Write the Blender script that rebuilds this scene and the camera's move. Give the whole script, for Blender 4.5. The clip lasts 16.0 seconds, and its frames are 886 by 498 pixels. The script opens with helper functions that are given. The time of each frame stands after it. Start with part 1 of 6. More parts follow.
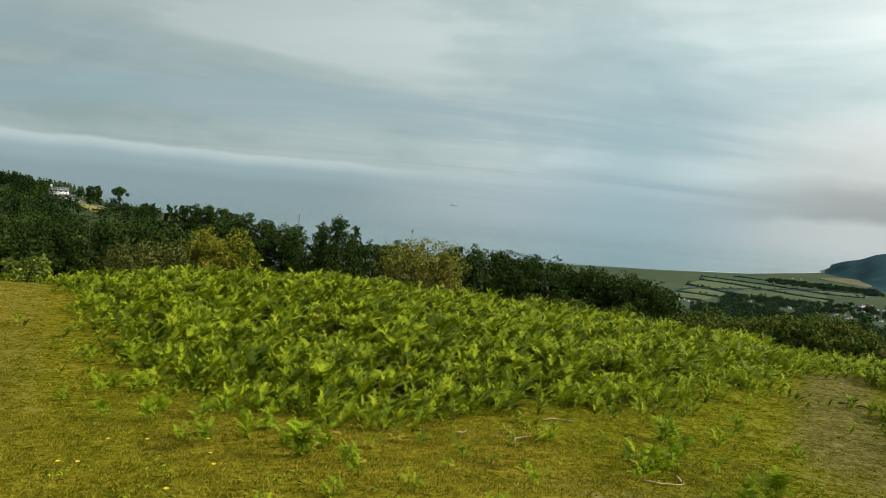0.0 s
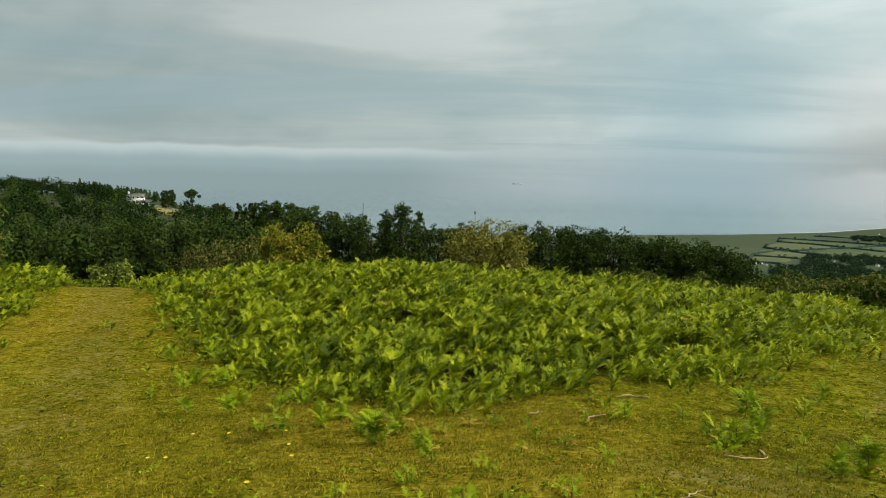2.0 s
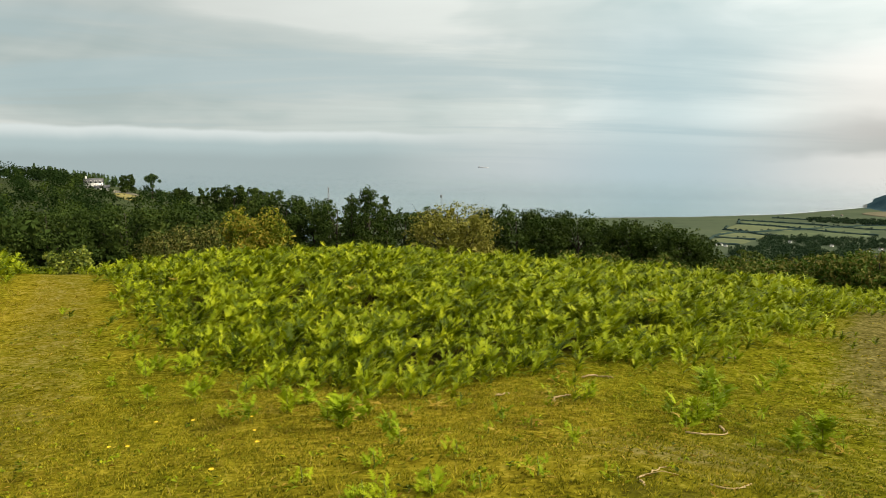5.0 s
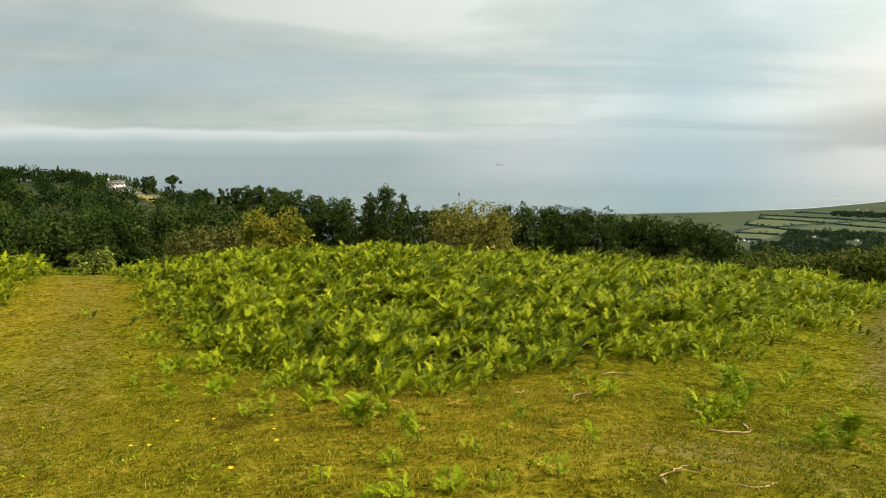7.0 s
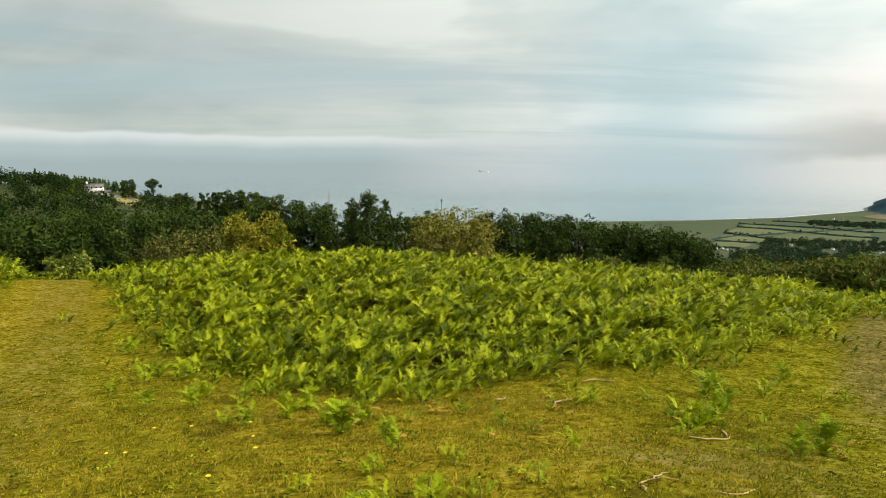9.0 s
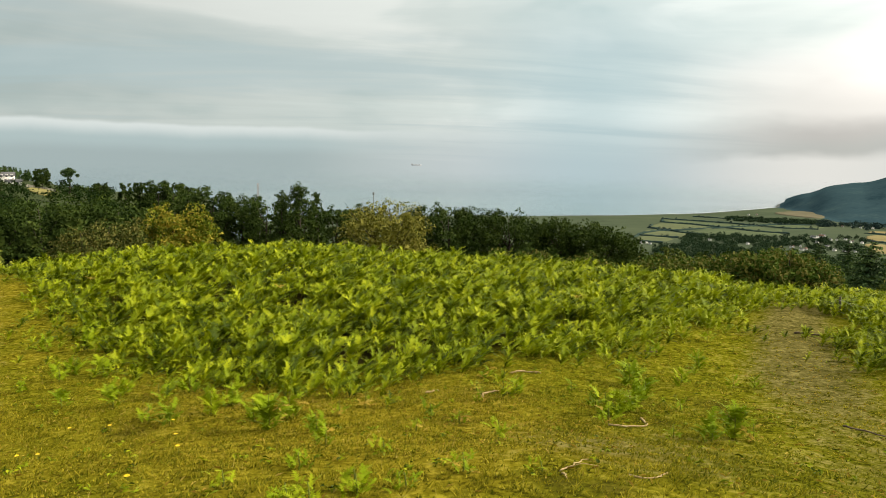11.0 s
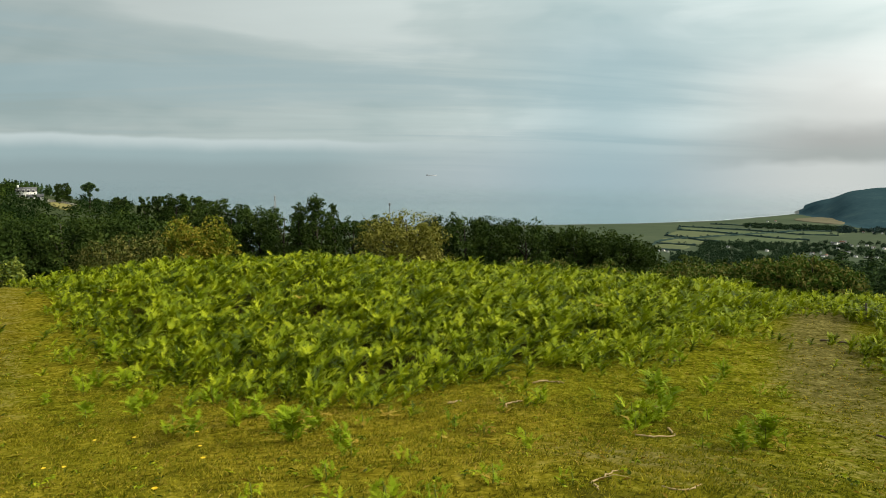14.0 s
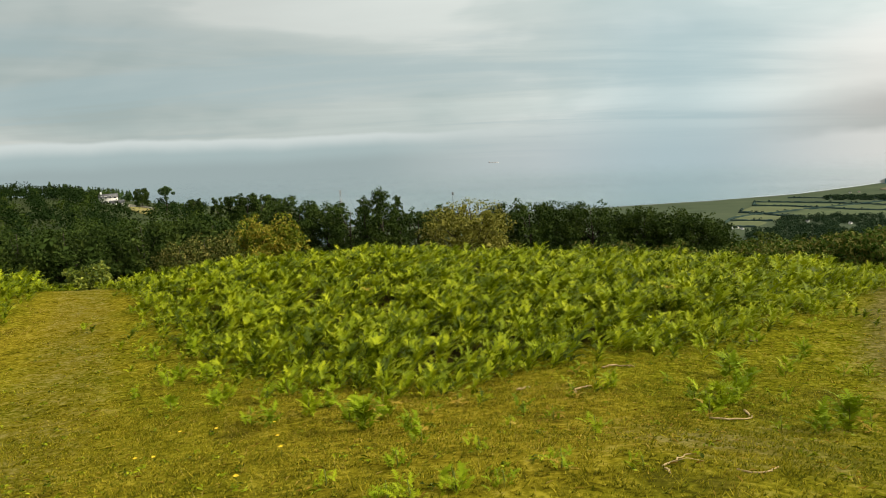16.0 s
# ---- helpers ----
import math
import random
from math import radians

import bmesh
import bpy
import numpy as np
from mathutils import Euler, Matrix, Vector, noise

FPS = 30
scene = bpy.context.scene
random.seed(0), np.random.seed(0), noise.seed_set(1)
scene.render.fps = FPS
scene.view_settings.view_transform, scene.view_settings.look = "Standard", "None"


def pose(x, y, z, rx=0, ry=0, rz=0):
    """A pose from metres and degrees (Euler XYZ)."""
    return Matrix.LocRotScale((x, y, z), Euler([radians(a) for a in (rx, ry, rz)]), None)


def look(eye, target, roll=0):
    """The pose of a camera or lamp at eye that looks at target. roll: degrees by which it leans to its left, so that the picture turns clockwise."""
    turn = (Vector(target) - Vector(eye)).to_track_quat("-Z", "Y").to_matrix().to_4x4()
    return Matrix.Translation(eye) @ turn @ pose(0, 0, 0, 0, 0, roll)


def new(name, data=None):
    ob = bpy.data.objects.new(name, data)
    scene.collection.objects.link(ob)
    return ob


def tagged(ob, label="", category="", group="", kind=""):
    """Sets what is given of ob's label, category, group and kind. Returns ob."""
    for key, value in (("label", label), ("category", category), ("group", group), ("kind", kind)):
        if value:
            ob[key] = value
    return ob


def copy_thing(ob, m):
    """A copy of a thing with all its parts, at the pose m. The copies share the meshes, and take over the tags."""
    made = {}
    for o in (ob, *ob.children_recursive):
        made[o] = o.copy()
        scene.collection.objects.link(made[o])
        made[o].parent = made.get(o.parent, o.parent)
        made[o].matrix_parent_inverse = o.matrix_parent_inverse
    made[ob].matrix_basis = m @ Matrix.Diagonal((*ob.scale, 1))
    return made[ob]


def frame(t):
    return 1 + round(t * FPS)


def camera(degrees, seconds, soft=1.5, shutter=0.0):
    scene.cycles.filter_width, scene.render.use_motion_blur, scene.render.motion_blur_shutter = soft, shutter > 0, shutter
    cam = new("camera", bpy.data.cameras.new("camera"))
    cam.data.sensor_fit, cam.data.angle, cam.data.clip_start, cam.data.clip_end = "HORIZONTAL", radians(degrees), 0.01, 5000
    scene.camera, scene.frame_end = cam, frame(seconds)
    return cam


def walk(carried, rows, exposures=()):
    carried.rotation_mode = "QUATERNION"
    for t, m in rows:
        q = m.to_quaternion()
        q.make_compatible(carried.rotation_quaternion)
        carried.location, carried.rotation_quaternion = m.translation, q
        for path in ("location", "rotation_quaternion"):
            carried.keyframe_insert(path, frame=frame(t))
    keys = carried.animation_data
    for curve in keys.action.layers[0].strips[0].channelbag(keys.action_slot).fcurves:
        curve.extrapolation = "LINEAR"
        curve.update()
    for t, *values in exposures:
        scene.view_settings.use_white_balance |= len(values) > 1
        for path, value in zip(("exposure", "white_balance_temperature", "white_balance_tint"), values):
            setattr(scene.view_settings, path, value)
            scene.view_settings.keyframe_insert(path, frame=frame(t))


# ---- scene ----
cam = camera(65.67, 16.0, soft=0.8)
EYE = 1.6
# seconds, x, y, z from the middle standpoint, heading, pitch, lean
PATH = [
    (0, -0.069, -0.076, -0.014, -4.087, -4.026, 4.898),
    (0.5, 0.004, -0.017, 0.011, -0.715, -6.469, 1.217),
    (1, 0.005, -0.02, 0.021, -2.133, -4.896, 2.287),
    (1.5, -0.031, -0.031, 0.01, 0.424, -5.539, 1.378),
    (2, -0.017, -0.048, 0.019, 1.274, -5.849, 0.672),
    (2.5, 0.006, -0.057, 0.022, 1.325, -5.585, -0.139),
    (3, -0.011, -0.064, 0.013, -3.801, -7.492, -0.819),
    (3.5, -0.004, -0.073, 0.014, -1.948, -7.599, -0.663),
    (6, -0.015, 0.003, 0.004, -1.732, -6.933, 0.817),
    (6.5, 0.005, 0.004, 0.003, -1.142, -7.115, -0.22),
    (7, 0, 0, 0, -0, -7.335, -0.157),
    (7.5, -0.002, 0.004, 0.001, -0.224, -7.303, -0.552),
    (8, 0, 0.012, 0.003, -1.382, -6.719, 0.357),
    (10.5, -0, -0.003, -0.005, -2.093, -7.231, -0.047),
    (11, 0.031, -0.028, 0.011, -7.201, -7.281, 1.234),
    (11.5, 0.134, 0.046, -0.012, -19.206, -4.852, 0.97),
    (12, 0.131, -0.011, 0.048, -35.56, -2.775, 1.573),
    (12.5, 0.166, -0.008, 0.041, -41.606, -3.481, 0.512),
    (13, 0.139, 0.026, 0.032, -40.341, -3.72, -0.384),
    (13.5, 0.033, 0.057, 0.003, -22.003, -5.751, 1.057),
    (14, -0.03, 0.018, -0.004, -5.863, -6.457, 0.52),
    (14.5, -0.028, -0.015, -0.002, 0.083, -6.991, 0.408),
    (15, -0.034, -0.022, -0.003, 2.132, -6.836, -0.021),
    (15.5, 0.003, -0.022, 0.001, 0.515, -6.792, -1.35),
    (16, 0.003, -0.016, 0.001, -0.345, -7.347, -2.511),
]
EXPOSURES = [(0.0, -0.25, 6100, 5), (0.5, -0.22, 6200, 6), (2.0, -0.22, 6300, 6), (3.0, -0.22, 6350, 7), (3.5, 0.15, 6700, 11), (6.0, 0.15, 6650, 11), (7.0, 0.15, 6700, 11), (10.5, 0.2, 6700, 11), (11.0, 0.15, 6700, 11),
             (11.5, -0.38, 6300, 5), (12.0, -0.81, 5780, -5), (12.5, -0.75, 5700, -6), (13.0, -0.75, 5700, -6), (13.5, -0.62, 5750, -5), (14.0, -0.15, 6300, 6), (14.5, 0.0, 6500, 9), (16.0, 0.0, 6600, 10)]
walk(cam, [(t, pose(x, y, EYE + z, 90 + pitch, 0, yaw) @ pose(0, 0, 0, 0, 0, lean)) for t, x, y, z, yaw, pitch, lean in PATH], EXPOSURES)

# ---------------------------------------------------------------- light
SUN_AZ, SUN_EL = 99.0, 31.0     # degrees to the right of the middle heading, and up


def link(nt, a, b):
    nt.links.new(a, b)


def math_node(nt, op, a, b=None, c=None, clamp=False):
    n = nt.nodes.new("ShaderNodeMath")
    n.operation, n.use_clamp = op, clamp
    for i, v in enumerate((a, b, c)):
        if v is None:
            continue
        if isinstance(v, (int, float)):
            n.inputs[i].default_value = v
        else:
            nt.links.new(v, n.inputs[i])
    return n.outputs[0]


def ramp(nt, fac, stops, smooth=True):
    n = nt.nodes.new("ShaderNodeValToRGB")
    n.color_ramp.interpolation = "EASE" if smooth else "LINEAR"
    e = n.color_ramp.elements
    while len(e) < len(stops):
        e.new(0.5)
    for k, (p, c) in enumerate(stops):
        e[k].position = p
        e[k].color = (*c, 1) if len(c) == 3 else c
    nt.links.new(fac, n.inputs[0])
    return n.outputs[0]


def mix(nt, fac, a, b, blend="MIX"):
    n = nt.nodes.new("ShaderNodeMix")
    n.data_type, n.blend_type, n.clamp_factor = "RGBA", blend, True
    for sock, v in ((n.inputs[0], fac), (n.inputs[6], a), (n.inputs[7], b)):
        if isinstance(v, (int, float)):
            sock.default_value = v
        elif isinstance(v, tuple):
            sock.default_value = (*v, 1)
        else:
            nt.links.new(v, sock)
    return n.outputs[2]


def noise_of(nt, vector, scale, detail=4.0, rough=0.55, distort=0.0):
    n = nt.nodes.new("ShaderNodeTexNoise")
    n.inputs["Scale"].default_value, n.inputs["Detail"].default_value = scale, detail
    n.inputs["Roughness"].default_value, n.inputs["Distortion"].default_value = rough, distort
    if vector is not None:
        nt.links.new(vector, n.inputs["Vector"])
    return n.outputs["Fac"]


def mapped(nt, vector, scale=(1, 1, 1), turn=(0, 0, 0), shift=(0, 0, 0)):
    n = nt.nodes.new("ShaderNodeMapping")
    n.inputs["Scale"].default_value, n.inputs["Rotation"].default_value, n.inputs["Location"].default_value = scale, turn, shift
    nt.links.new(vector, n.inputs["Vector"])
    return n.outputs[0]


def smooth_step(nt, v, lo, hi):
    n = nt.nodes.new("ShaderNodeMapRange")
    n.interpolation_type = "SMOOTHSTEP"
    n.inputs[1].default_value, n.inputs[2].default_value = lo, hi
    n.inputs[3].default_value, n.inputs[4].default_value = 0.0, 1.0
    nt.links.new(v, n.inputs[0])
    return n.outputs[0]


def make_world():
    world = bpy.data.worlds.new("overcast_sky")
    world.use_nodes = True
    scene.world = world
    nt = world.node_tree
    nt.nodes.clear()
    sky = nt.nodes.new("ShaderNodeTexSky")
    sky.sky_type, sky.sun_disc = "NISHITA", False
    sky.sun_elevation, sky.sun_rotation = radians(SUN_EL), radians(SUN_AZ)
    clear = nt.nodes.new("ShaderNodeVectorMath")
    clear.operation = "SCALE"
    link(nt, sky.outputs[0], clear.inputs[0])
    clear.inputs["Scale"].default_value = 0.1
    way = nt.nodes.new("ShaderNodeTexCoord").outputs["Generated"]
    sep = nt.nodes.new("ShaderNodeSeparateXYZ")
    link(nt, way, sep.inputs[0])
    x, y, z = sep.outputs
    big = noise_of(nt, mapped(nt, way, (1.6, 1.6, 4.2), (0, 0, 0), (0.3, 0.7, 0.1)), 1.5, 4, 0.5, 0.5)
    streak = noise_of(nt, mapped(nt, way, (1.0, 1.0, 8.0), (0.03, 0.02, 0), (2.1, 0.2, 0)), 3.2, 5, 0.55, 0.7)
    cloud = math_node(nt, "ADD", math_node(nt, "MULTIPLY", big, 0.75), math_node(nt, "MULTIPLY", streak, 0.25))
    s = Vector((math.sin(radians(SUN_AZ)) * math.cos(radians(SUN_EL)), math.cos(radians(SUN_AZ)) * math.cos(radians(SUN_EL)), math.sin(radians(SUN_EL))))
    dot = nt.nodes.new("ShaderNodeVectorMath")
    dot.operation = "DOT_PRODUCT"
    dot.inputs[1].default_value = s
    link(nt, way, dot.inputs[0])
    glow = smooth_step(nt, dot.outputs["Value"], 0.36, 0.92)
    # the layer seen in perspective: long level streaks that close up towards the horizon
    deep = math_node(nt, "ADD", math_node(nt, "MAXIMUM", z, 0.0), 0.07)
    flat = nt.nodes.new("ShaderNodeCombineXYZ")
    link(nt, math_node(nt, "DIVIDE", x, deep), flat.inputs[0])
    link(nt, math_node(nt, "DIVIDE", y, deep), flat.inputs[1])
    reef = noise_of(nt, mapped(nt, flat.outputs[0], (0.20, 0.62, 1.0), (0, 0, 0.12), (3.1, 0.4, 0)), 1.0, 6, 0.56, 0.5)
    # thin grey layer: bluer and darker in its gaps
    grey = ramp(nt, cloud, [(0.36, (0.42, 0.51, 0.50)), (0.50, (0.53, 0.60, 0.58)), (0.62, (0.66, 0.71, 0.68))])
    grade = nt.nodes.new("ShaderNodeVectorMath")
    grade.operation = "SCALE"
    link(nt, grey, grade.inputs[0])
    link(nt, math_node(nt, "ADD", 0.87, math_node(nt, "ADD", math_node(nt, "MULTIPLY", smooth_step(nt, x, -0.5, 0.55), 0.32), math_node(nt, "MULTIPLY", smooth_step(nt, x, 0.15, 0.45), 0.13))), grade.inputs["Scale"])
    grey = grade.outputs[0]
    shaded = nt.nodes.new("ShaderNodeVectorMath")
    shaded.operation = "SCALE"
    link(nt, grey, shaded.inputs[0])
    link(nt, math_node(nt, "ADD", 0.74, math_node(nt, "MULTIPLY", reef, 0.52)), shaded.inputs["Scale"])
    gap = math_node(nt, "MULTIPLY", math_node(nt, "SUBTRACT", 1.0, smooth_step(nt, reef, 0.34, 0.52)), math_node(nt, "SUBTRACT", 1.0, smooth_step(nt, z, 0.10, 0.30)))
    grey = mix(nt, math_node(nt, "MULTIPLY", gap, 0.55), shaded.outputs[0], (0.40, 0.53, 0.56))
    height = smooth_step(nt, z, 0.32, 0.9)
    lit = mix(nt, height, grey, (1.15, 1.13, 1.06))
    lit = mix(nt, math_node(nt, "MULTIPLY", math_node(nt, "MULTIPLY", glow, math_node(nt, "ADD", 0.72, math_node(nt, "MULTIPLY", smooth_step(nt, z, 0.14, 0.22), 0.28))), math_node(nt, "ADD", 0.45, math_node(nt, "MULTIPLY", smooth_step(nt, big, 0.3, 0.7), 0.55))), lit, (2.65, 2.45, 2.22))
    # a darker warm-grey cloud high on the left
    smear = math_node(nt, "MULTIPLY", smooth_step(nt, math_node(nt, "ADD", z, math_node(nt, "MULTIPLY", big, 0.10)), 0.22, 0.42), math_node(nt, "MULTIPLY", smooth_step(nt, math_node(nt, "MULTIPLY", x, -1.0), 0.0, 0.5), math_node(nt, "SUBTRACT", 1.0, smooth_step(nt, z, 0.4, 0.6))))
    lit = mix(nt, math_node(nt, "MULTIPLY", smear, 0.4), lit, (0.42, 0.45, 0.43))
    # low over the sea: a pale bank with a sharp upper edge, and haze under it
    wavy = noise_of(nt, mapped(nt, way, (1.3, 1.3, 1.3)), 4.5, 5, 0.55)
    edge = math_node(nt, "ADD", z, math_node(nt, "MULTIPLY", math_node(nt, "SUBTRACT", wavy, 0.5), 0.018))
    left = smooth_step(nt, math_node(nt, "MULTIPLY", x, -1.0), -0.25, 0.12)
    bank = math_node(nt, "MULTIPLY", math_node(nt, "SUBTRACT", 1.0, smooth_step(nt, edge, 0.039, 0.045)), left)
    pale = ramp(nt, math_node(nt, "MULTIPLY", edge, 20.0), [(0.0, (0.335, 0.420, 0.43)), (0.4, (0.385, 0.488, 0.500)), (0.82, (0.62, 0.69, 0.685))])
    lit = mix(nt, bank, lit, pale)
    haze = math_node(nt, "SUBTRACT", 1.0, smooth_step(nt, z, -0.004, 0.085))
    lit = mix(nt, math_node(nt, "MULTIPLY", haze, math_node(nt, "SUBTRACT", 1.0, left)), lit, (0.475, 0.54, 0.56))
    # to the right of the sea the layer thins to blue-grey
    blue = math_node(nt, "MULTIPLY", math_node(nt, "MULTIPLY", smooth_step(nt, x, 0.10, 0.34), math_node(nt, "SUBTRACT", 1.0, smooth_step(nt, x, 0.30, 0.58))), math_node(nt, "SUBTRACT", 1.0, smooth_step(nt, z, 0.12, 0.30)))
    lit = mix(nt, math_node(nt, "MULTIPLY", blue, 0.62), lit, (0.375, 0.535, 0.585))
    # the stratus that rests on the far hill: grey under-side, bright top
    cap_w = noise_of(nt, mapped(nt, way, (1.2, 1.2, 3.0)), 3.0, 4, 0.55)
    cz = math_node(nt, "ADD", z, math_node(nt, "MULTIPLY", math_node(nt, "SUBTRACT", cap_w, 0.5), 0.075))
    side = smooth_step(nt, x, 0.55, 0.90)
    top = ramp(nt, math_node(nt, "MULTIPLY", cz, 6.0), [(0.12, (0.53, 0.57, 0.56)), (0.24, (0.69, 0.69, 0.66)), (0.40, (1.08, 1.02, 0.95)), (0.58, (1.55, 1.43, 1.32)), (0.85, (2.1, 1.95, 1.80))])
    dull = ramp(nt, math_node(nt, "MULTIPLY", cz, 6.0), [(0.06, (0.70, 0.71, 0.68)), (0.17, (0.45, 0.47, 0.45)), (0.32, (0.48, 0.48, 0.46)), (0.50, (0.77, 0.765, 0.725)), (0.95, (1.12, 1.10, 1.04))])
    cap_col = mix(nt, side, dull, top)
    ragged = math_node(nt, "ADD", z, math_node(nt, "MULTIPLY", math_node(nt, "SUBTRACT", noise_of(nt, mapped(nt, way, (1.0, 1.0, 1.6)), 5.0, 6, 0.6), 0.5), 0.035))
    crisp = math_node(nt, "SUBTRACT", 1.0, smooth_step(nt, ragged, 0.122, 0.138))
    vague = math_node(nt, "SUBTRACT", 1.0, smooth_step(nt, cz, 0.10, 0.19))
    cap_side = smooth_step(nt, x, 0.60, 0.80)
    upper = math_node(nt, "ADD", math_node(nt, "MULTIPLY", crisp, cap_side), math_node(nt, "MULTIPLY", vague, math_node(nt, "SUBTRACT", 1.0, cap_side)))
    cap = math_node(nt, "MULTIPLY", smooth_step(nt, x, 0.37, 0.60), upper)
    lit = mix(nt, cap, lit, cap_col)
    sky_col = mix(nt, 0.97, clear.outputs[0], lit)
    bg = nt.nodes.new("ShaderNodeBackground")
    bg.inputs["Strength"].default_value = 1.0
    link(nt, sky_col, bg.inputs["Color"])
    out = nt.nodes.new("ShaderNodeOutputWorld")
    link(nt, bg.outputs[0], out.inputs["Surface"])


make_world()
sun_data = bpy.data.lights.new("sun", "SUN")
sun_data.energy, sun_data.angle, sun_data.color = 4.2, radians(4.5), (1.0, 0.91, 0.72)
sun = new("sun", sun_data)
sun.matrix_world = look((0, 0, 0), (-math.sin(radians(SUN_AZ)) * math.cos(radians(SUN_EL)), -math.cos(radians(SUN_AZ)) * math.cos(radians(SUN_EL)), -math.sin(radians(SUN_EL))))

# ---------------------------------------------------------------- materials


def material(name, rough=0.8, spec=0.3):
    m = bpy.data.materials.new(name)
    m.use_nodes = True
    nt = m.node_tree
    bsdf = nt.nodes["Principled BSDF"]
    bsdf.inputs["Roughness"].default_value = rough
    bsdf.inputs["Specular IOR Level"].default_value = spec
    return m, nt, bsdf


def position(nt):
    return nt.nodes.new("ShaderNodeNewGeometry").outputs["Position"]


def bump(nt, bsdf, height, strength, distance):
    b = nt.nodes.new("ShaderNodeBump")
    b.inputs["Strength"].default_value, b.inputs["Distance"].default_value = strength, distance
    link(nt, height, b.inputs["Height"])
    link(nt, b.outputs[0], bsdf.inputs["Normal"])


def leaf_material(name, dark, mid, light, scale=1.5, through_light=0.35, rough=0.5, spec=0.3, island=0.5):
    """Leaves: colour by patches in the plan and by leaf, with light shining through them."""
    m, nt, bsdf = material(name, rough, spec)
    geo = nt.nodes.new("ShaderNodeNewGeometry")
    patch = noise_of(nt, geo.outputs["Position"], scale, 3, 0.6)
    leaf = math_node(nt, "MULTIPLY", math_node(nt, "SUBTRACT", geo.outputs["Random Per Island"], 0.5), island)
    col = ramp(nt, math_node(nt, "ADD", patch, leaf), [(0.25, dark), (0.5, mid), (0.78, light)])
    link(nt, col, bsdf.inputs["Base Color"])
    trans = nt.nodes.new("ShaderNodeBsdfTranslucent")
    link(nt, col, trans.inputs["Color"])
    blend = nt.nodes.new("ShaderNodeMixShader")
    blend.inputs[0].default_value = through_light
    link(nt, bsdf.outputs[0], blend.inputs[1])
    link(nt, trans.outputs[0], blend.inputs[2])
    link(nt, blend.outputs[0], nt.nodes["Material Output"].inputs["Surface"])
    return m


def noisy_material(name, stops, scale, rough=0.8, spec=0.25, bump_scale=0.0, bump_depth=0.0, detail=6):
    m, nt, bsdf = material(name, rough, spec)
    p = position(nt)
    big, fine = noise_of(nt, p, scale, detail, 0.6), noise_of(nt, p, scale * 7.3, 3, 0.6)
    f = math_node(nt, "ADD", math_node(nt, "MULTIPLY", big, 0.7), math_node(nt, "MULTIPLY", fine, 0.3))
    link(nt, ramp(nt, f, stops), bsdf.inputs["Base Color"])
    if bump_depth:
        bump(nt, bsdf, noise_of(nt, p, bump_scale, 5, 0.6), 0.8, bump_depth)
    return m


def turf_material():
    m, nt, bsdf = material("turf", 0.95, 0.0)
    p = position(nt)
    att = nt.nodes.new("ShaderNodeAttribute")
    att.attribute_name = "cover"
    sep = nt.nodes.new("ShaderNodeSeparateColor")
    link(nt, att.outputs["Color"], sep.inputs[0])
    worn, gold, litter = sep.outputs
    big, mid, tuft, fine = noise_of(nt, p, 0.7, 4, 0.6), noise_of(nt, p, 2.6, 5, 0.65), noise_of(nt, p, 11.0, 4, 0.6), noise_of(nt, p, 30.0, 5, 0.75)
    f = math_node(nt, "ADD", math_node(nt, "MULTIPLY", mid, 0.24), math_node(nt, "ADD", math_node(nt, "MULTIPLY", tuft, 0.40), math_node(nt, "MULTIPLY", fine, 0.36)))
    green = ramp(nt, f, [(0.41, (0.028, 0.030, 0.0020)), (0.5, (0.098, 0.100, 0.0050)), (0.59, (0.215, 0.200, 0.015))])
    straw = ramp(nt, f, [(0.41, (0.046, 0.038, 0.0030)), (0.5, (0.148, 0.121, 0.0085)), (0.59, (0.270, 0.220, 0.022))])
    earth = ramp(nt, f, [(0.41, (0.034, 0.028, 0.009)), (0.5, (0.090, 0.077, 0.024)), (0.59, (0.175, 0.152, 0.056))])
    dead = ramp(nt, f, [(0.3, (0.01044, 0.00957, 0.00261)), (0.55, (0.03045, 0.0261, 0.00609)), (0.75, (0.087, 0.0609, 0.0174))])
    col = mix(nt, smooth_step(nt, math_node(nt, "ADD", gold, math_node(nt, "MULTIPLY", math_node(nt, "SUBTRACT", big, 0.5), 1.2)), 0.2, 0.9), green, straw)
    wear = math_node(nt, "ADD", worn, math_node(nt, "MULTIPLY", math_node(nt, "ADD", math_node(nt, "SUBTRACT", mid, 0.5), math_node(nt, "SUBTRACT", tuft, 0.5)), 1.1))
    col = mix(nt, math_node(nt, "MULTIPLY", smooth_step(nt, wear, 0.35, 0.95), 0.85), col, earth)
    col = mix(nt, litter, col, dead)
    link(nt, col, bsdf.inputs["Base Color"])
    bump(nt, bsdf, f, 0.6, 0.018)
    return m


TURF = turf_material()
# coastal plain: pasture green greyed and blued to stand for haze
HAZED_LAND = noisy_material("hazed_pasture", [(0.3, (0.0441, 0.06125, 0.03709)), (0.5, (0.06027, 0.07831, 0.04748)), (0.7, (0.07497, 0.09304, 0.0549))], 0.006, 0.9, 0.0)
# the far hill's wood: blue of the distance haze mixed into its colour
HAZED_WOOD = noisy_material("hazed_far_woodland", [(0.3, (0.01778, 0.03952, 0.04921)), (0.5, (0.02964, 0.05776, 0.06749)), (0.72, (0.04446, 0.07752, 0.08014))], 0.010, 0.95, 0.0, 0.06, 1.6, 8)
